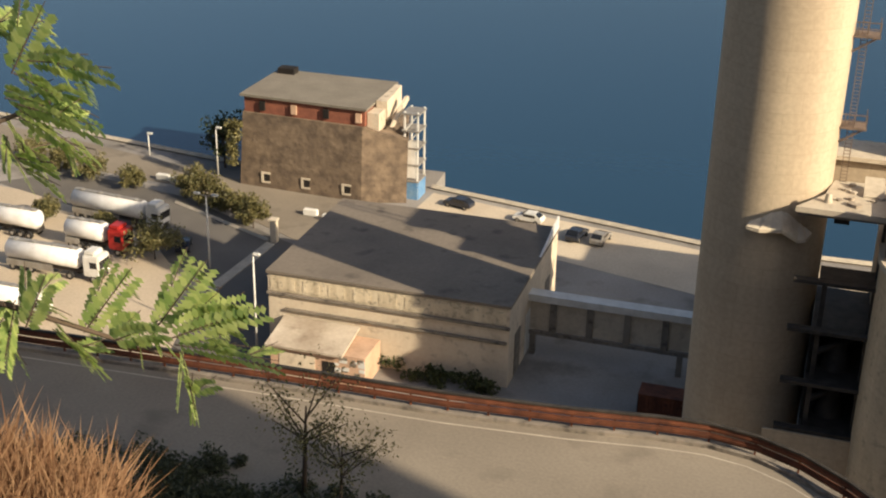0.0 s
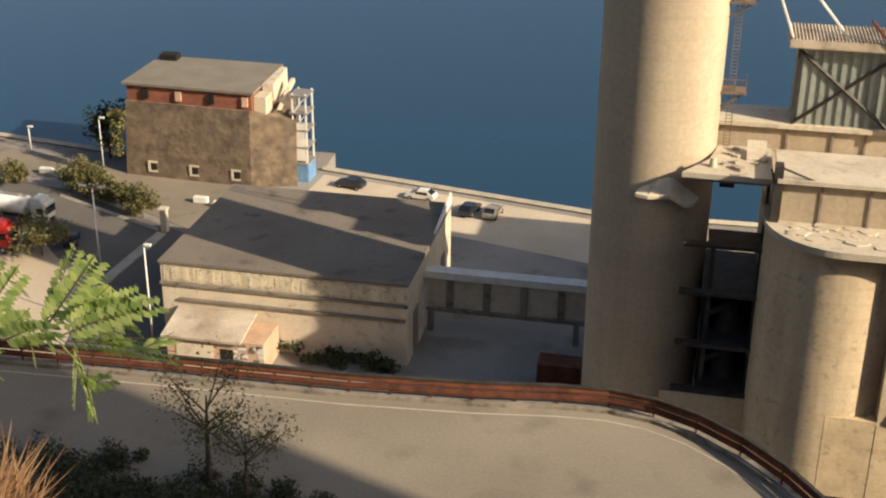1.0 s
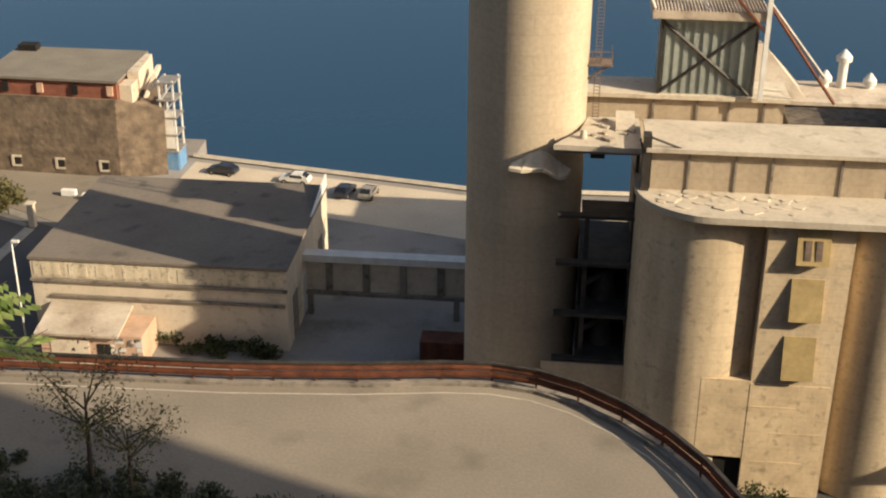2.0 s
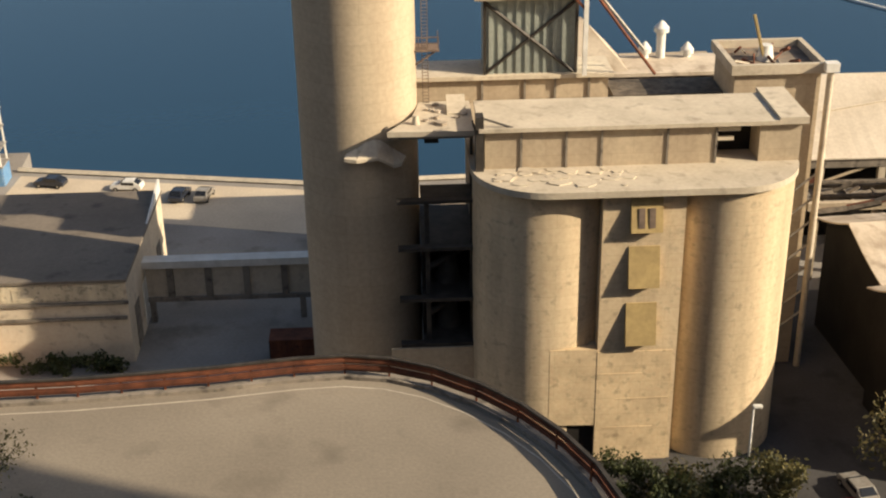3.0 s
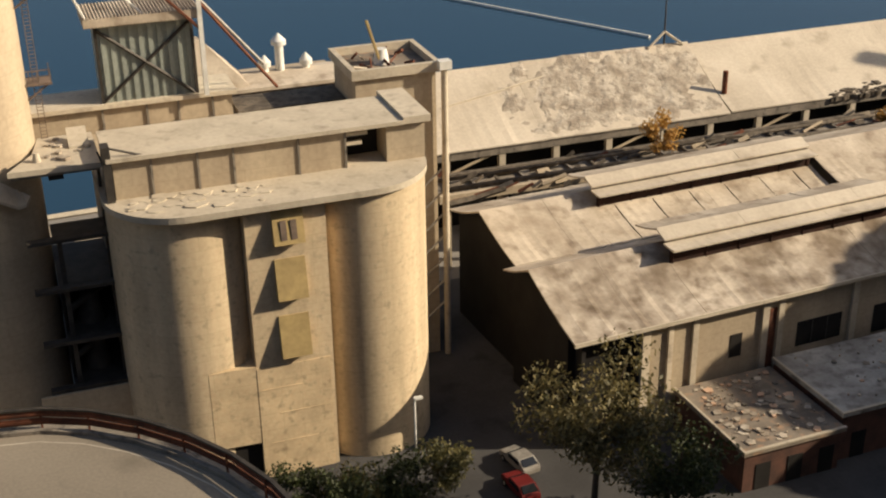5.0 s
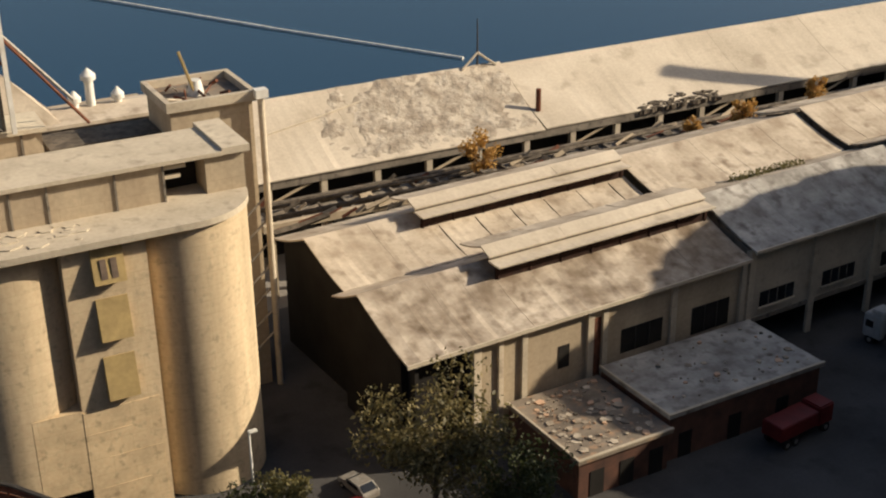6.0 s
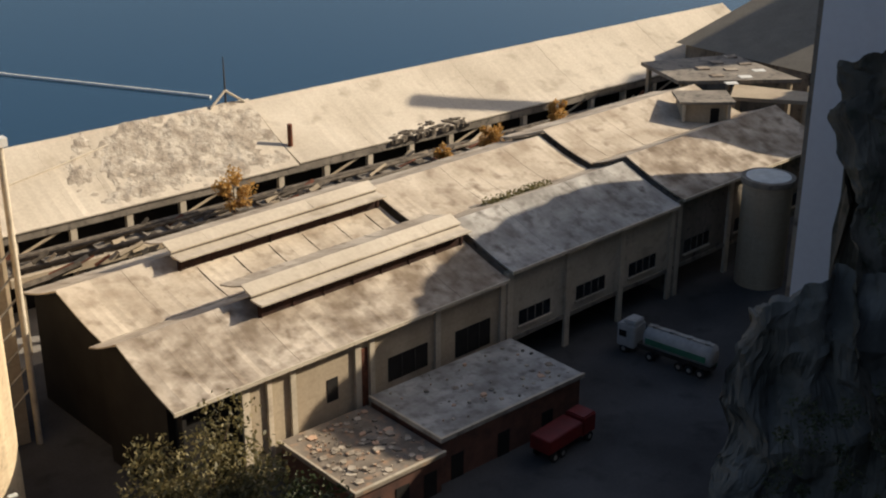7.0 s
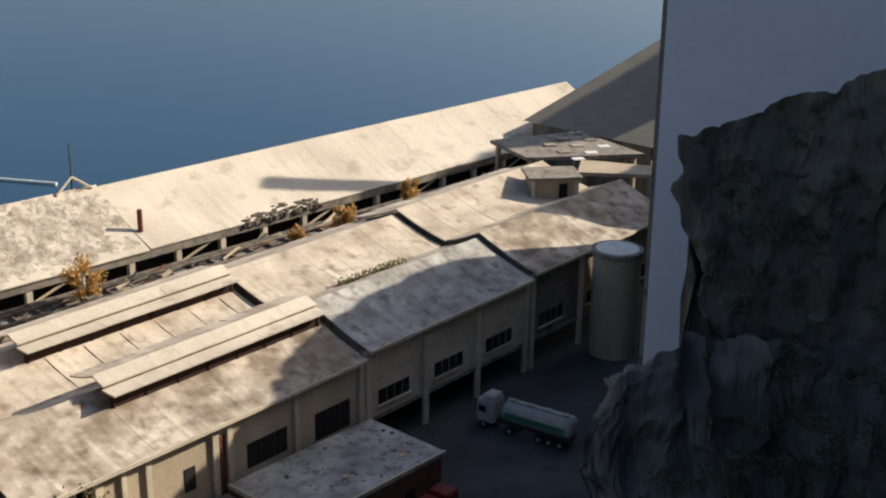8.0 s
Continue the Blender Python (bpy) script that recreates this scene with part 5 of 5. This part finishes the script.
def tanker(x, y, rz, label, cab="white", tank="tank_white", length=11.0, stripe=None, trailer=True):
    t = thing("tanker_lorry", label, "lorry", 0, 0, 0, group="tanker lorries")
    bm = B()
    r = 1.25
    prof = [(-length / 2, 0.55), (-length / 2 + 0.35, 1.0), (length / 2 - 0.35, 1.0), (length / 2, 0.55)]
    prev = None
    for px, s in prof:
        cur = [bm.verts.new((px, r * s * math.cos(a), 2.45 + r * s * math.sin(a))) for a in [2 * math.pi * i / 28 for i in range(28)]]
        if prev:
            for i in range(28):
                f = bm.faces.new((prev[i], prev[(i + 1) % 28], cur[(i + 1) % 28], cur[i]))
                f.smooth = True
        else:
            bm.faces.new(cur)
        prev = cur
    bm.faces.new(prev)
    part("tank", bm, tank, t)
    for k in range(4):
        bm = B()
        px = -length / 2 + length * (k + 0.5) / 4
        cyl(bm, px, 0, 3.6, 3.86, 0.36, seg=14)
        part("hatch", bm, "steel", t)
    bm = B()
    box(bm, -length / 2 + 0.3, length / 2 - 0.3, -0.35, 0.35, 3.72, 3.78)
    part("walkway", bm, "steel", t)
    bm = B()
    box(bm, -length / 2 + 0.2, length / 2 + 3.2, -0.5, 0.5, 0.8, 1.3)
    part("chassis", bm, "dark_steel", t)
    bm = B()
    box(bm, -length / 2 + 0.4, length / 2 - 3.5, -1.22, -1.12, 0.7, 1.5)
    part("side_guard", bm, stripe or "steel", t)
    if stripe:
        for s in (-1, 1):
            bm = B()
            box(bm, -length / 2 + 0.6, length / 2 - 0.6, s * 1.27 - 0.02, s * 1.27 + 0.02, 2.0, 2.7)
            part("stripe", bm, stripe, t)
    cx = length / 2 + 1.9
    bm = B()
    box(bm, cx - 1.1, cx + 1.15, -1.22, 1.22, 0.75, 3.45)
    bevelled(bm, 0.14)
    c = part("cab", bm, cab, t)
    bm = B()
    box(bm, cx + 1.151, cx + 1.175, -1.05, 1.05, 1.9, 2.9)
    part("windscreen", bm, "glass", c)
    for s in (-1, 1):
        bm = B()
        box(bm, cx - 0.1, cx + 0.85, s * 1.225 - 0.012, s * 1.225 + 0.012, 1.95, 2.75)
        part("side_window", bm, "glass", c)
        bm = B()
        box(bm, cx + 1.152, cx + 1.19, s * 0.85 - 0.2, s * 0.85 + 0.2, 0.95, 1.2)
        part("headlight", bm, "steel", c)
    bm = B()
    box(bm, cx - 1.0, cx + 0.5, -1.0, 1.0, 3.46, 3.95)
    bevelled(bm, 0.12)
    part("wind_deflector", bm, cab, c)
    for wx in (cx + 0.2, length / 2 - 1.2, -length / 2 + 1.2, -length / 2 + 2.5, -length / 2 + 3.8):
        for s in (-1, 1):
            wheel(t, wx, s * 1.0, 0.5, 0.4)
    t.matrix_basis = pose(x, y, 0.03, 0, 0, rz)
    return t


def car(x, y, rz, paint, label, z=0.03):
    t = thing("car", label, "car", 0, 0, 0, group="parked cars")
    bm = B()
    prof = [(-2.1, 0.35), (2.1, 0.35), (2.15, 0.7), (1.9, 0.86), (1.0, 0.95), (0.35, 1.42), (-1.1, 1.46), (-1.85, 1.0), (-2.12, 0.9)]
    for sgn in (1,):
        a = [bm.verts.new((px, -0.85, pz)) for px, pz in prof]
        b = [bm.verts.new((px, 0.85, pz)) for px, pz in prof]
        bm.faces.new(a)
        bm.faces.new(b[::-1])
        for i in range(len(prof)):
            j = (i + 1) % len(prof)
            bm.faces.new((a[i], b[i], b[j], a[j]))
    bevelled(bm, 0.07)
    body = part("body", bm, paint, t)
    bm = B()
    vs = [bm.verts.new(p) for p in ((0.97, -0.7, 1.0), (0.97, 0.7, 1.0), (0.40, 0.62, 1.42), (0.40, -0.62, 1.42))]
    ws = [bm.verts.new(v.co + Vector((0.05, 0, 0.04))) for v in vs]
    bm.faces.new(vs)
    bm.faces.new(ws)
    for i in range(4):
        bm.faces.new((vs[i], vs[(i + 1) % 4], ws[(i + 1) % 4], ws[i]))
    part("windscreen", bm, "glass", body)
    bm = B()
    vs = [bm.verts.new(p) for p in ((-1.80, -0.7, 1.04), (-1.80, 0.7, 1.04), (-1.14, 0.62, 1.44), (-1.14, -0.62, 1.44))]
    ws = [bm.verts.new(v.co + Vector((-0.05, 0, 0.05))) for v in vs]
    bm.faces.new(vs)
    bm.faces.new(ws)
    for i in range(4):
        bm.faces.new((vs[i], vs[(i + 1) % 4], ws[(i + 1) % 4], ws[i]))
    part("rear_window", bm, "glass", body)
    for s in (-1, 1):
        bm = B()
        box(bm, -1.2, 0.5, s * 0.86 - 0.012, s * 0.86 + 0.012, 0.98, 1.36)
        part("side_window", bm, "glass", body)
    for wx in (-1.3, 1.35):
        for s in (-1, 1):
            wheel(t, wx, s * 0.78, 0.32, 0.22)
    t.matrix_basis = pose(x, y, z, 0, 0, rz)
    return t


tanker(-89.0, 139.8, -6, "white articulated tanker lorry parked on sandy ground", length=11.5)
tanker(-87.8, 122.8, -1, "white tanker lorry with silver undercarriage, parked", length=10.4)
tanker(-87.0, 131.0, -3, "white tanker lorry with a red cab, parked", cab="red", length=6.0)
tanker(-98.0, 131.8, 177, "white bulk tanker lorry parked in a row", length=7.6)
tanker(-88.0, 111.4, -2, "white tanker lorry at the lorry park edge", length=10.0)
tanker(99.0, 79.5, 101, "grey-white tanker lorry with green side stripes in the yard", cab="tank_grey", tank="tank_grey", stripe="green", length=8.6)
car(-75.4, 134.6, 112, "car_dark", "dark hatchback parked beside the asphalt road")
car(-36.0, 158.6, 172, "white", "white car parked on the sunny quay")
car(-28.6, 155.2, 78, "car_dark", "dark car parked on the quay")
car(-25.4, 155.0, 80, "steel", "grey car parked on the quay")
car(-46.5, 160.6, 168, "car_dark", "dark low car parked on the quay")
# Steel grey replaces white paint to dim this car as shade would.
car(37.6, 87.2, 100, "steel", "white car in the shaded yard, coloured grey for shade")
car(36.2, 83.6, 95, "red_in_shade", "red car parked in the shaded yard")
rl = thing("red_lorry", "red tipper lorry, its paint darkened for the shade", "lorry", 0, 0, 0)
bm = B()
box(bm, -3.2, 2.0, -1.2, 1.2, 1.1, 2.6)
bevelled(bm, 0.08)
part("tipper_body", bm, "red_in_shade", rl)
bm = B()
box(bm, 2.15, 4.2, -1.15, 1.15, 0.8, 2.9)
bevelled(bm, 0.14)
cb_ = part("cab", bm, "red_in_shade", rl)
bm = B()
box(bm, 4.201, 4.23, -1.0, 1.0, 1.8, 2.6)
part("windscreen", bm, "glass", cb_)
for wx in (-2.2, -1.0, 3.2):
    for s in (-1, 1):
        wheel(rl, wx, s, 0.5, 0.4)
rl.matrix_basis = pose(77.0, 75.5, 0.0, 0, 0, 8)


# ---------------------------------------------------------------- lamps and posts
def street_lamp(x, y, h, label, arm=1.2, z=0.0):
    t = thing("street_lamp", label, "street lamp", x, y, z, group="street lamps")
    bm = B()
    rod(bm, (0, 0, 0), (0, 0, h), 0.13, 8, 0.08)
    part("pole", bm, "white", t)
    for s in ((-1, 1) if arm > 1 else (1,)):
        bm = B()
        rod(bm, (0, 0, h - 0.05), (s * arm, 0, h + 0.15), 0.06, 5)
        part("arm", bm, "steel", t)
        bm = B()
        box(bm, s * arm - 0.4, s * arm + 0.4, -0.2, 0.2, h + 0.05, h + 0.3)
        bevelled(bm, 0.05)
        part("lamp_head", bm, "white", t)


street_lamp(-68.7, 128.7, 10.3, "tall double-headed lamp post at the lorry park")
street_lamp(-83.4, 160.4, 7.3, "grey lamp post on the shore road", 0.5)
street_lamp(-54.6, 111.8, 11.6, "slim lamp post at the hall corner", 0.4)
street_lamp(-97.2, 164.9, 3.4, "short lamp post by the sea", 0.3)
street_lamp(28.3, 88.0, 8.4, "slim lamp post at the silo foot", 0.3)
gp = thing("gate_pillar", "pale plastered gate pillar by the road", "pillar", -65.5, 140.6, 0)
bm = B()
box(bm, -0.4, 0.4, -0.4, 0.4, 0, 3.0)
part("shaft", bm, "stucco", gp)
bm = B()
box(bm, -0.55, 0.55, -0.55, 0.55, 3.0, 3.25)
part("coping", bm, "concrete_pale", gp)
for i, (x, y) in enumerate(((-87.6, 155.6), (-90.0, 156.0), (-61.4, 149.6), (-64.6, 150.6))):
    bm = B()
    box(bm, x - 1.0, x + 1.0, y - 0.4, y + 0.4, 0.05, 0.95)
    bevelled(bm, 0.08)
    solid("road_block", bm, "white", "white concrete road block on the shore road", "road block", "road blocks")
bn = thing("buoy", "small white mooring buoy floating off the quay", "buoy", -22, 163.5, -2.4)
bm = B()
cyl(bm, 0, 0, -0.2, 1.0, 0.5, 0.2, 14)
part("float", bm, "white", bn)

boom = thing("floating_boom", "long white floating boom line on the sea", "floating boom", 67.6, 296.8, -2.4)
bm = B()
rod(bm, (-40, 73, 0.1), (25.2, -46.0, 0.1), 0.45, 6)
rod(bm, (25.2, -46.0, 0.1), (49, -86, 0.1), 0.4, 6)
part("float_line", bm, "white", boom)

# ---------------------------------------------------------------- plants
for i, (x, y, h, r) in enumerate(((-100, 152.6, 3.6, 2.6), (-106, 154.4, 3.8, 2.8), (-112, 156, 4.0, 3.0), (-92.6, 151.8, 3.2, 2.2), (-83.6, 152.0, 4.4, 2.5), (-80.3, 150.2, 4.0, 2.5), (-76.8, 148.2, 3.6, 2.3), (-73.2, 146.0, 3.9, 2.4), (-70.0, 143.9, 4.2, 2.3))):
    tree("roadside_bush", "dusty olive bush along the shore road", x, y, 0, h, r, "leaf_olive", 100 + i, 1900, 0.22, "bush", "roadside bushes", 0.1)
for i, (x, y, h, r) in enumerate(((-77.2, 130.4, 4.6, 3.9), (-87.6, 135.4, 2.6, 2.0), (-97, 136.6, 3.0, 2.2))):
    tree("lot_bush", "round green bush between the lorries", x, y, 0, h, r, "leaf_olive", 120 + i, 3000, 0.22, "bush", "lorry park bushes", 0.1)
for i, (x, y, h, r) in enumerate(((17.5, 86.5, 4.6, 2.8), (22.0, 86.0, 4.0, 2.6), (26.0, 85.5, 4.4, 2.8), (30.5, 86.0, 4.6, 2.6), (20.0, 83.5, 5.5, 2.6))):
    tree("silo_bush", "green bush at the foot of the twin silo", x, y, 0, h, r, "leaf_olive" if i % 2 else "leaf", 130 + i, 2400, 0.2, "bush", "bushes at the silo foot", 0.1)
tree("yard_tree", "large olive-brown tree with loose crown in the yard", 39.8, 77.0, 0, 16.0, 6.0, "leaf_yard", 140, 6500, 0.24, low=0.3)
tree("yard_tree", "large dark leafy tree in the shaded yard", 46.0, 74.5, 0, 10.5, 4.6, "leaf", 141, 3200, 0.24, low=0.25)
for i, (x, y, h) in enumerate(((-28.6, 64.5, 9.5), (-25.5, 63.0, 7.5))):
    tree("verge_tree", "thin sparse young tree on the road verge", x, y, ZR - 0.2, h, 3.8, "leaf_olive", 150 + i, 1300, 0.12, "tree", "verge trees", 0.45)
rng = random.Random(33)
bm = B()
leaves(bm, rng, [(rng.uniform(-48, -8), rng.uniform(53, 61.5), ZR + rng.uniform(0.0, 0.9), rng.uniform(0.9, 2.0)) for i in range(260)] + [(rng.uniform(-46, -27), rng.uniform(60, 65.5), ZR + rng.uniform(-0.2, 0.4), rng.uniform(0.8, 1.7)) for i in range(46)] + [(x, rng.uniform(60, 66.0 - (x + 31) * 0.16), ZR + rng.uniform(0.0, 0.5), rng.uniform(0.5, 1.2)) for x in [rng.uniform(-40, -9) for i in range(110)]], 84000, 0.17, 0.42)
solid("verge_scrub", bm, "weed", "dark shaded scrub along the road verge", "scrub", kind="stuff")
bm = B()
leaves(bm, rng, [(rng.uniform(-41, -28), rng.uniform(111.2, 113), rng.uniform(0.2, 1.2), 0.8) for i in range(26)], 1500, 0.24, 0.5)
solid("hall_weeds", bm, "leaf", "green weeds along the foot of the hall", "weeds", kind="stuff")
cl_ = []
for i in range(70):
    f = rng.random()
    cl_.append((*polar(rng.uniform(20.5, 31.0 - 1.4 * f), -13.6 - 15 * f, 65.2 - 7.0 * f), rng.uniform(0.3, 1.1)))
for i in range(40):
    cl_.append((*polar(rng.uniform(22, 35), rng.uniform(-33, -26), rng.uniform(56.0, 58.5)), rng.uniform(0.3, 0.9)))
bm = B()
leaves(bm, rng, cl_, 9000, 0.12, 0.45)
solid("cliff_scrub", bm, "weed", "dark scrub clinging to the cliff", "scrub", kind="stuff")

# foreground: dry grass tussock and feathery branches by the viewpoint
rng = random.Random(44)
bm = B()
for i in range(2600):
    a = rng.random()
    bx, by = -3.85 + 0.85 * rng.random(), 4.25 + 0.35 * rng.random()
    bz = 61.95 + rng.uniform(-0.1, 0.1)
    h = rng.uniform(0.4, 0.92) * (1.0 - 0.2 * (bx + 3.5))
    lean_ = Vector((rng.gauss(0.0, 0.17), rng.gauss(0, 0.15), 1)).normalized()
    p0, p2 = Vector((bx, by, bz)), Vector((bx, by, bz)) + lean_ * h
    p1 = p0.lerp(p2, 0.55) + Vector((rng.gauss(0, 0.03), 0, 0))
    p2 += Vector((rng.gauss(0.05, 0.1), 0, -0.06))
    w = Vector((0.006, 0.002, 0))
    vs = [bm.verts.new(q) for q in (p0 - w, p0 + w, p1 + w, p2, p1 - w)]
    bm.faces.new(vs)
solid("dry_grass", bm, "dry", "tuft of dry reddish grass at the viewpoint", "grass", kind="stuff")
rng2 = random.Random(45)


def frond(bm, bs_, root, tip, width, n_=13):
    """A pinnate leaf: a stalk with paired leaflets."""
    root, tip = Vector(root), Vector(tip)
    d = (tip - root)
    side = d.cross(Vector((0.35, 0.8, 0.5))).normalized()
    rod(bs_, root, tip, 0.004, 4, 0.002)
    for i in range(1, n_ + 1):
        s = i / n_
        c = root + d * s + Vector((0, 0, -0.05 * s * s))
        ln = width * (1.0 - 0.55 * abs(s - 0.45))
        for sg in (-1, 1):
            e = c + (side * sg + d.normalized() * 0.35 + Vector((0, 0, rng2.uniform(-0.35, 0.1)))).normalized() * ln
            m1 = c.lerp(e, 0.55) + d.normalized() * ln * 0.26
            m2 = c.lerp(e, 0.55) - d.normalized() * ln * 0.26
            bm.faces.new([bm.verts.new(q) for q in (c, m1, e, m2)])


def at(px, py, dist):
    """A point in the direction given by plan angle and slope, dist metres off."""
    return Vector((EYE[0] + dist * math.sin(radians(px)) * math.cos(radians(py)), EYE[1] + dist * math.cos(radians(px)) * math.cos(radians(py)), EYE[2] + dist * math.sin(radians(py))))


BR = thing("acacia_shrub", "young shrub with feathery bright green leaves at the viewpoint", "shrub", 0, 0, 0)
bm, bs_ = B(), B()
D = 6.0
FR = [((-30.1, -27.0), (-25.6, -25.8)), ((-30.9, -26.6), (-28.2, -23.7)), ((-30.0, -27.3), (-25.0, -28.3)), ((-29.7, -27.7), (-29.2, -30.2)), ((-34.2, -26.4), (-31.7, -23.8)), ((-36.8, -25.9), (-35.6, -23.7)), ((-35.6, -26.1), (-33.4, -27.8)), ((-37.2, -25.0), (-37.9, -27.1)), ((-32.9, -26.9), (-30.6, -26.3)), ((-29.2, -26.4), (-26.8, -25.7)), ((-36.1, -15.2), (-34.4, -12.3)), ((-35.4, -14.7), (-31.9, -15.2)), ((-36.0, -15.2), (-32.6, -17.3)), ((-36.5, -16.2), (-34.5, -16.7)), ((-36.0, -16.5), (-32.8, -17.6)), ((-36.2, -16.9), (-33.2, -18.7)), ((-36.6, -17.1), (-35.2, -19.0)), ((-36.7, -18.1), (-35.9, -19.5)), ((-36.8, -13.2), (-36.1, -13.0))]
for a, b in FR:
    dd = D + rng2.uniform(-0.6, 0.6)
    frond(bm, bs_, at(*a, dd), at(*b, dd - 0.2), 0.085, 17)
    frond(bm, bs_, at(a[0] + 0.1, a[1] + 0.3, dd + 0.2), at(b[0] - 0.9, b[1] + 0.6, dd + 0.1), 0.075, 15)
    for k in range(3):
        s_ = rng2.uniform(0.25, 0.8)
        ra = (a[0] + (b[0] - a[0]) * s_, a[1] + (b[1] - a[1]) * s_)
        frond(bm, bs_, at(*ra, dd), at(ra[0] + rng2.uniform(-0.4, 1.7), ra[1] + rng2.uniform(-1.3, 1.0), dd + rng2.uniform(-0.3, 0.3)), 0.065, 13)
tagged(part("foliage", bm, "leaf_bright", BR), kind="stuff")
rod(bs_, (-4.1, 4.3, 61.9), (-3.95, 4.35, 63.4), 0.05, 8, 0.04)
rod(bs_, (-3.95, 4.35, 63.4), (-4.05, 4.5, 65.2), 0.04, 8, 0.02)
rod(bs_, (-3.95, 4.35, 63.4), at(-37.6, -24.8, 6.0), 0.02, 6, 0.014)
rod(bs_, (-4.0, 4.42, 64.3), at(-37.8, -17.4, 6.0), 0.02, 6, 0.014)
rod(bs_, at(-37.6, -24.8, 6.0), at(-30.2, -27.8, 6.0), 0.014, 6, 0.008)
rod(bs_, at(-37.8, -17.4, 6.0), at(-34.6, -16.5, 6.0), 0.014, 6, 0.008)
part("stem", bs_, "bark", BR)
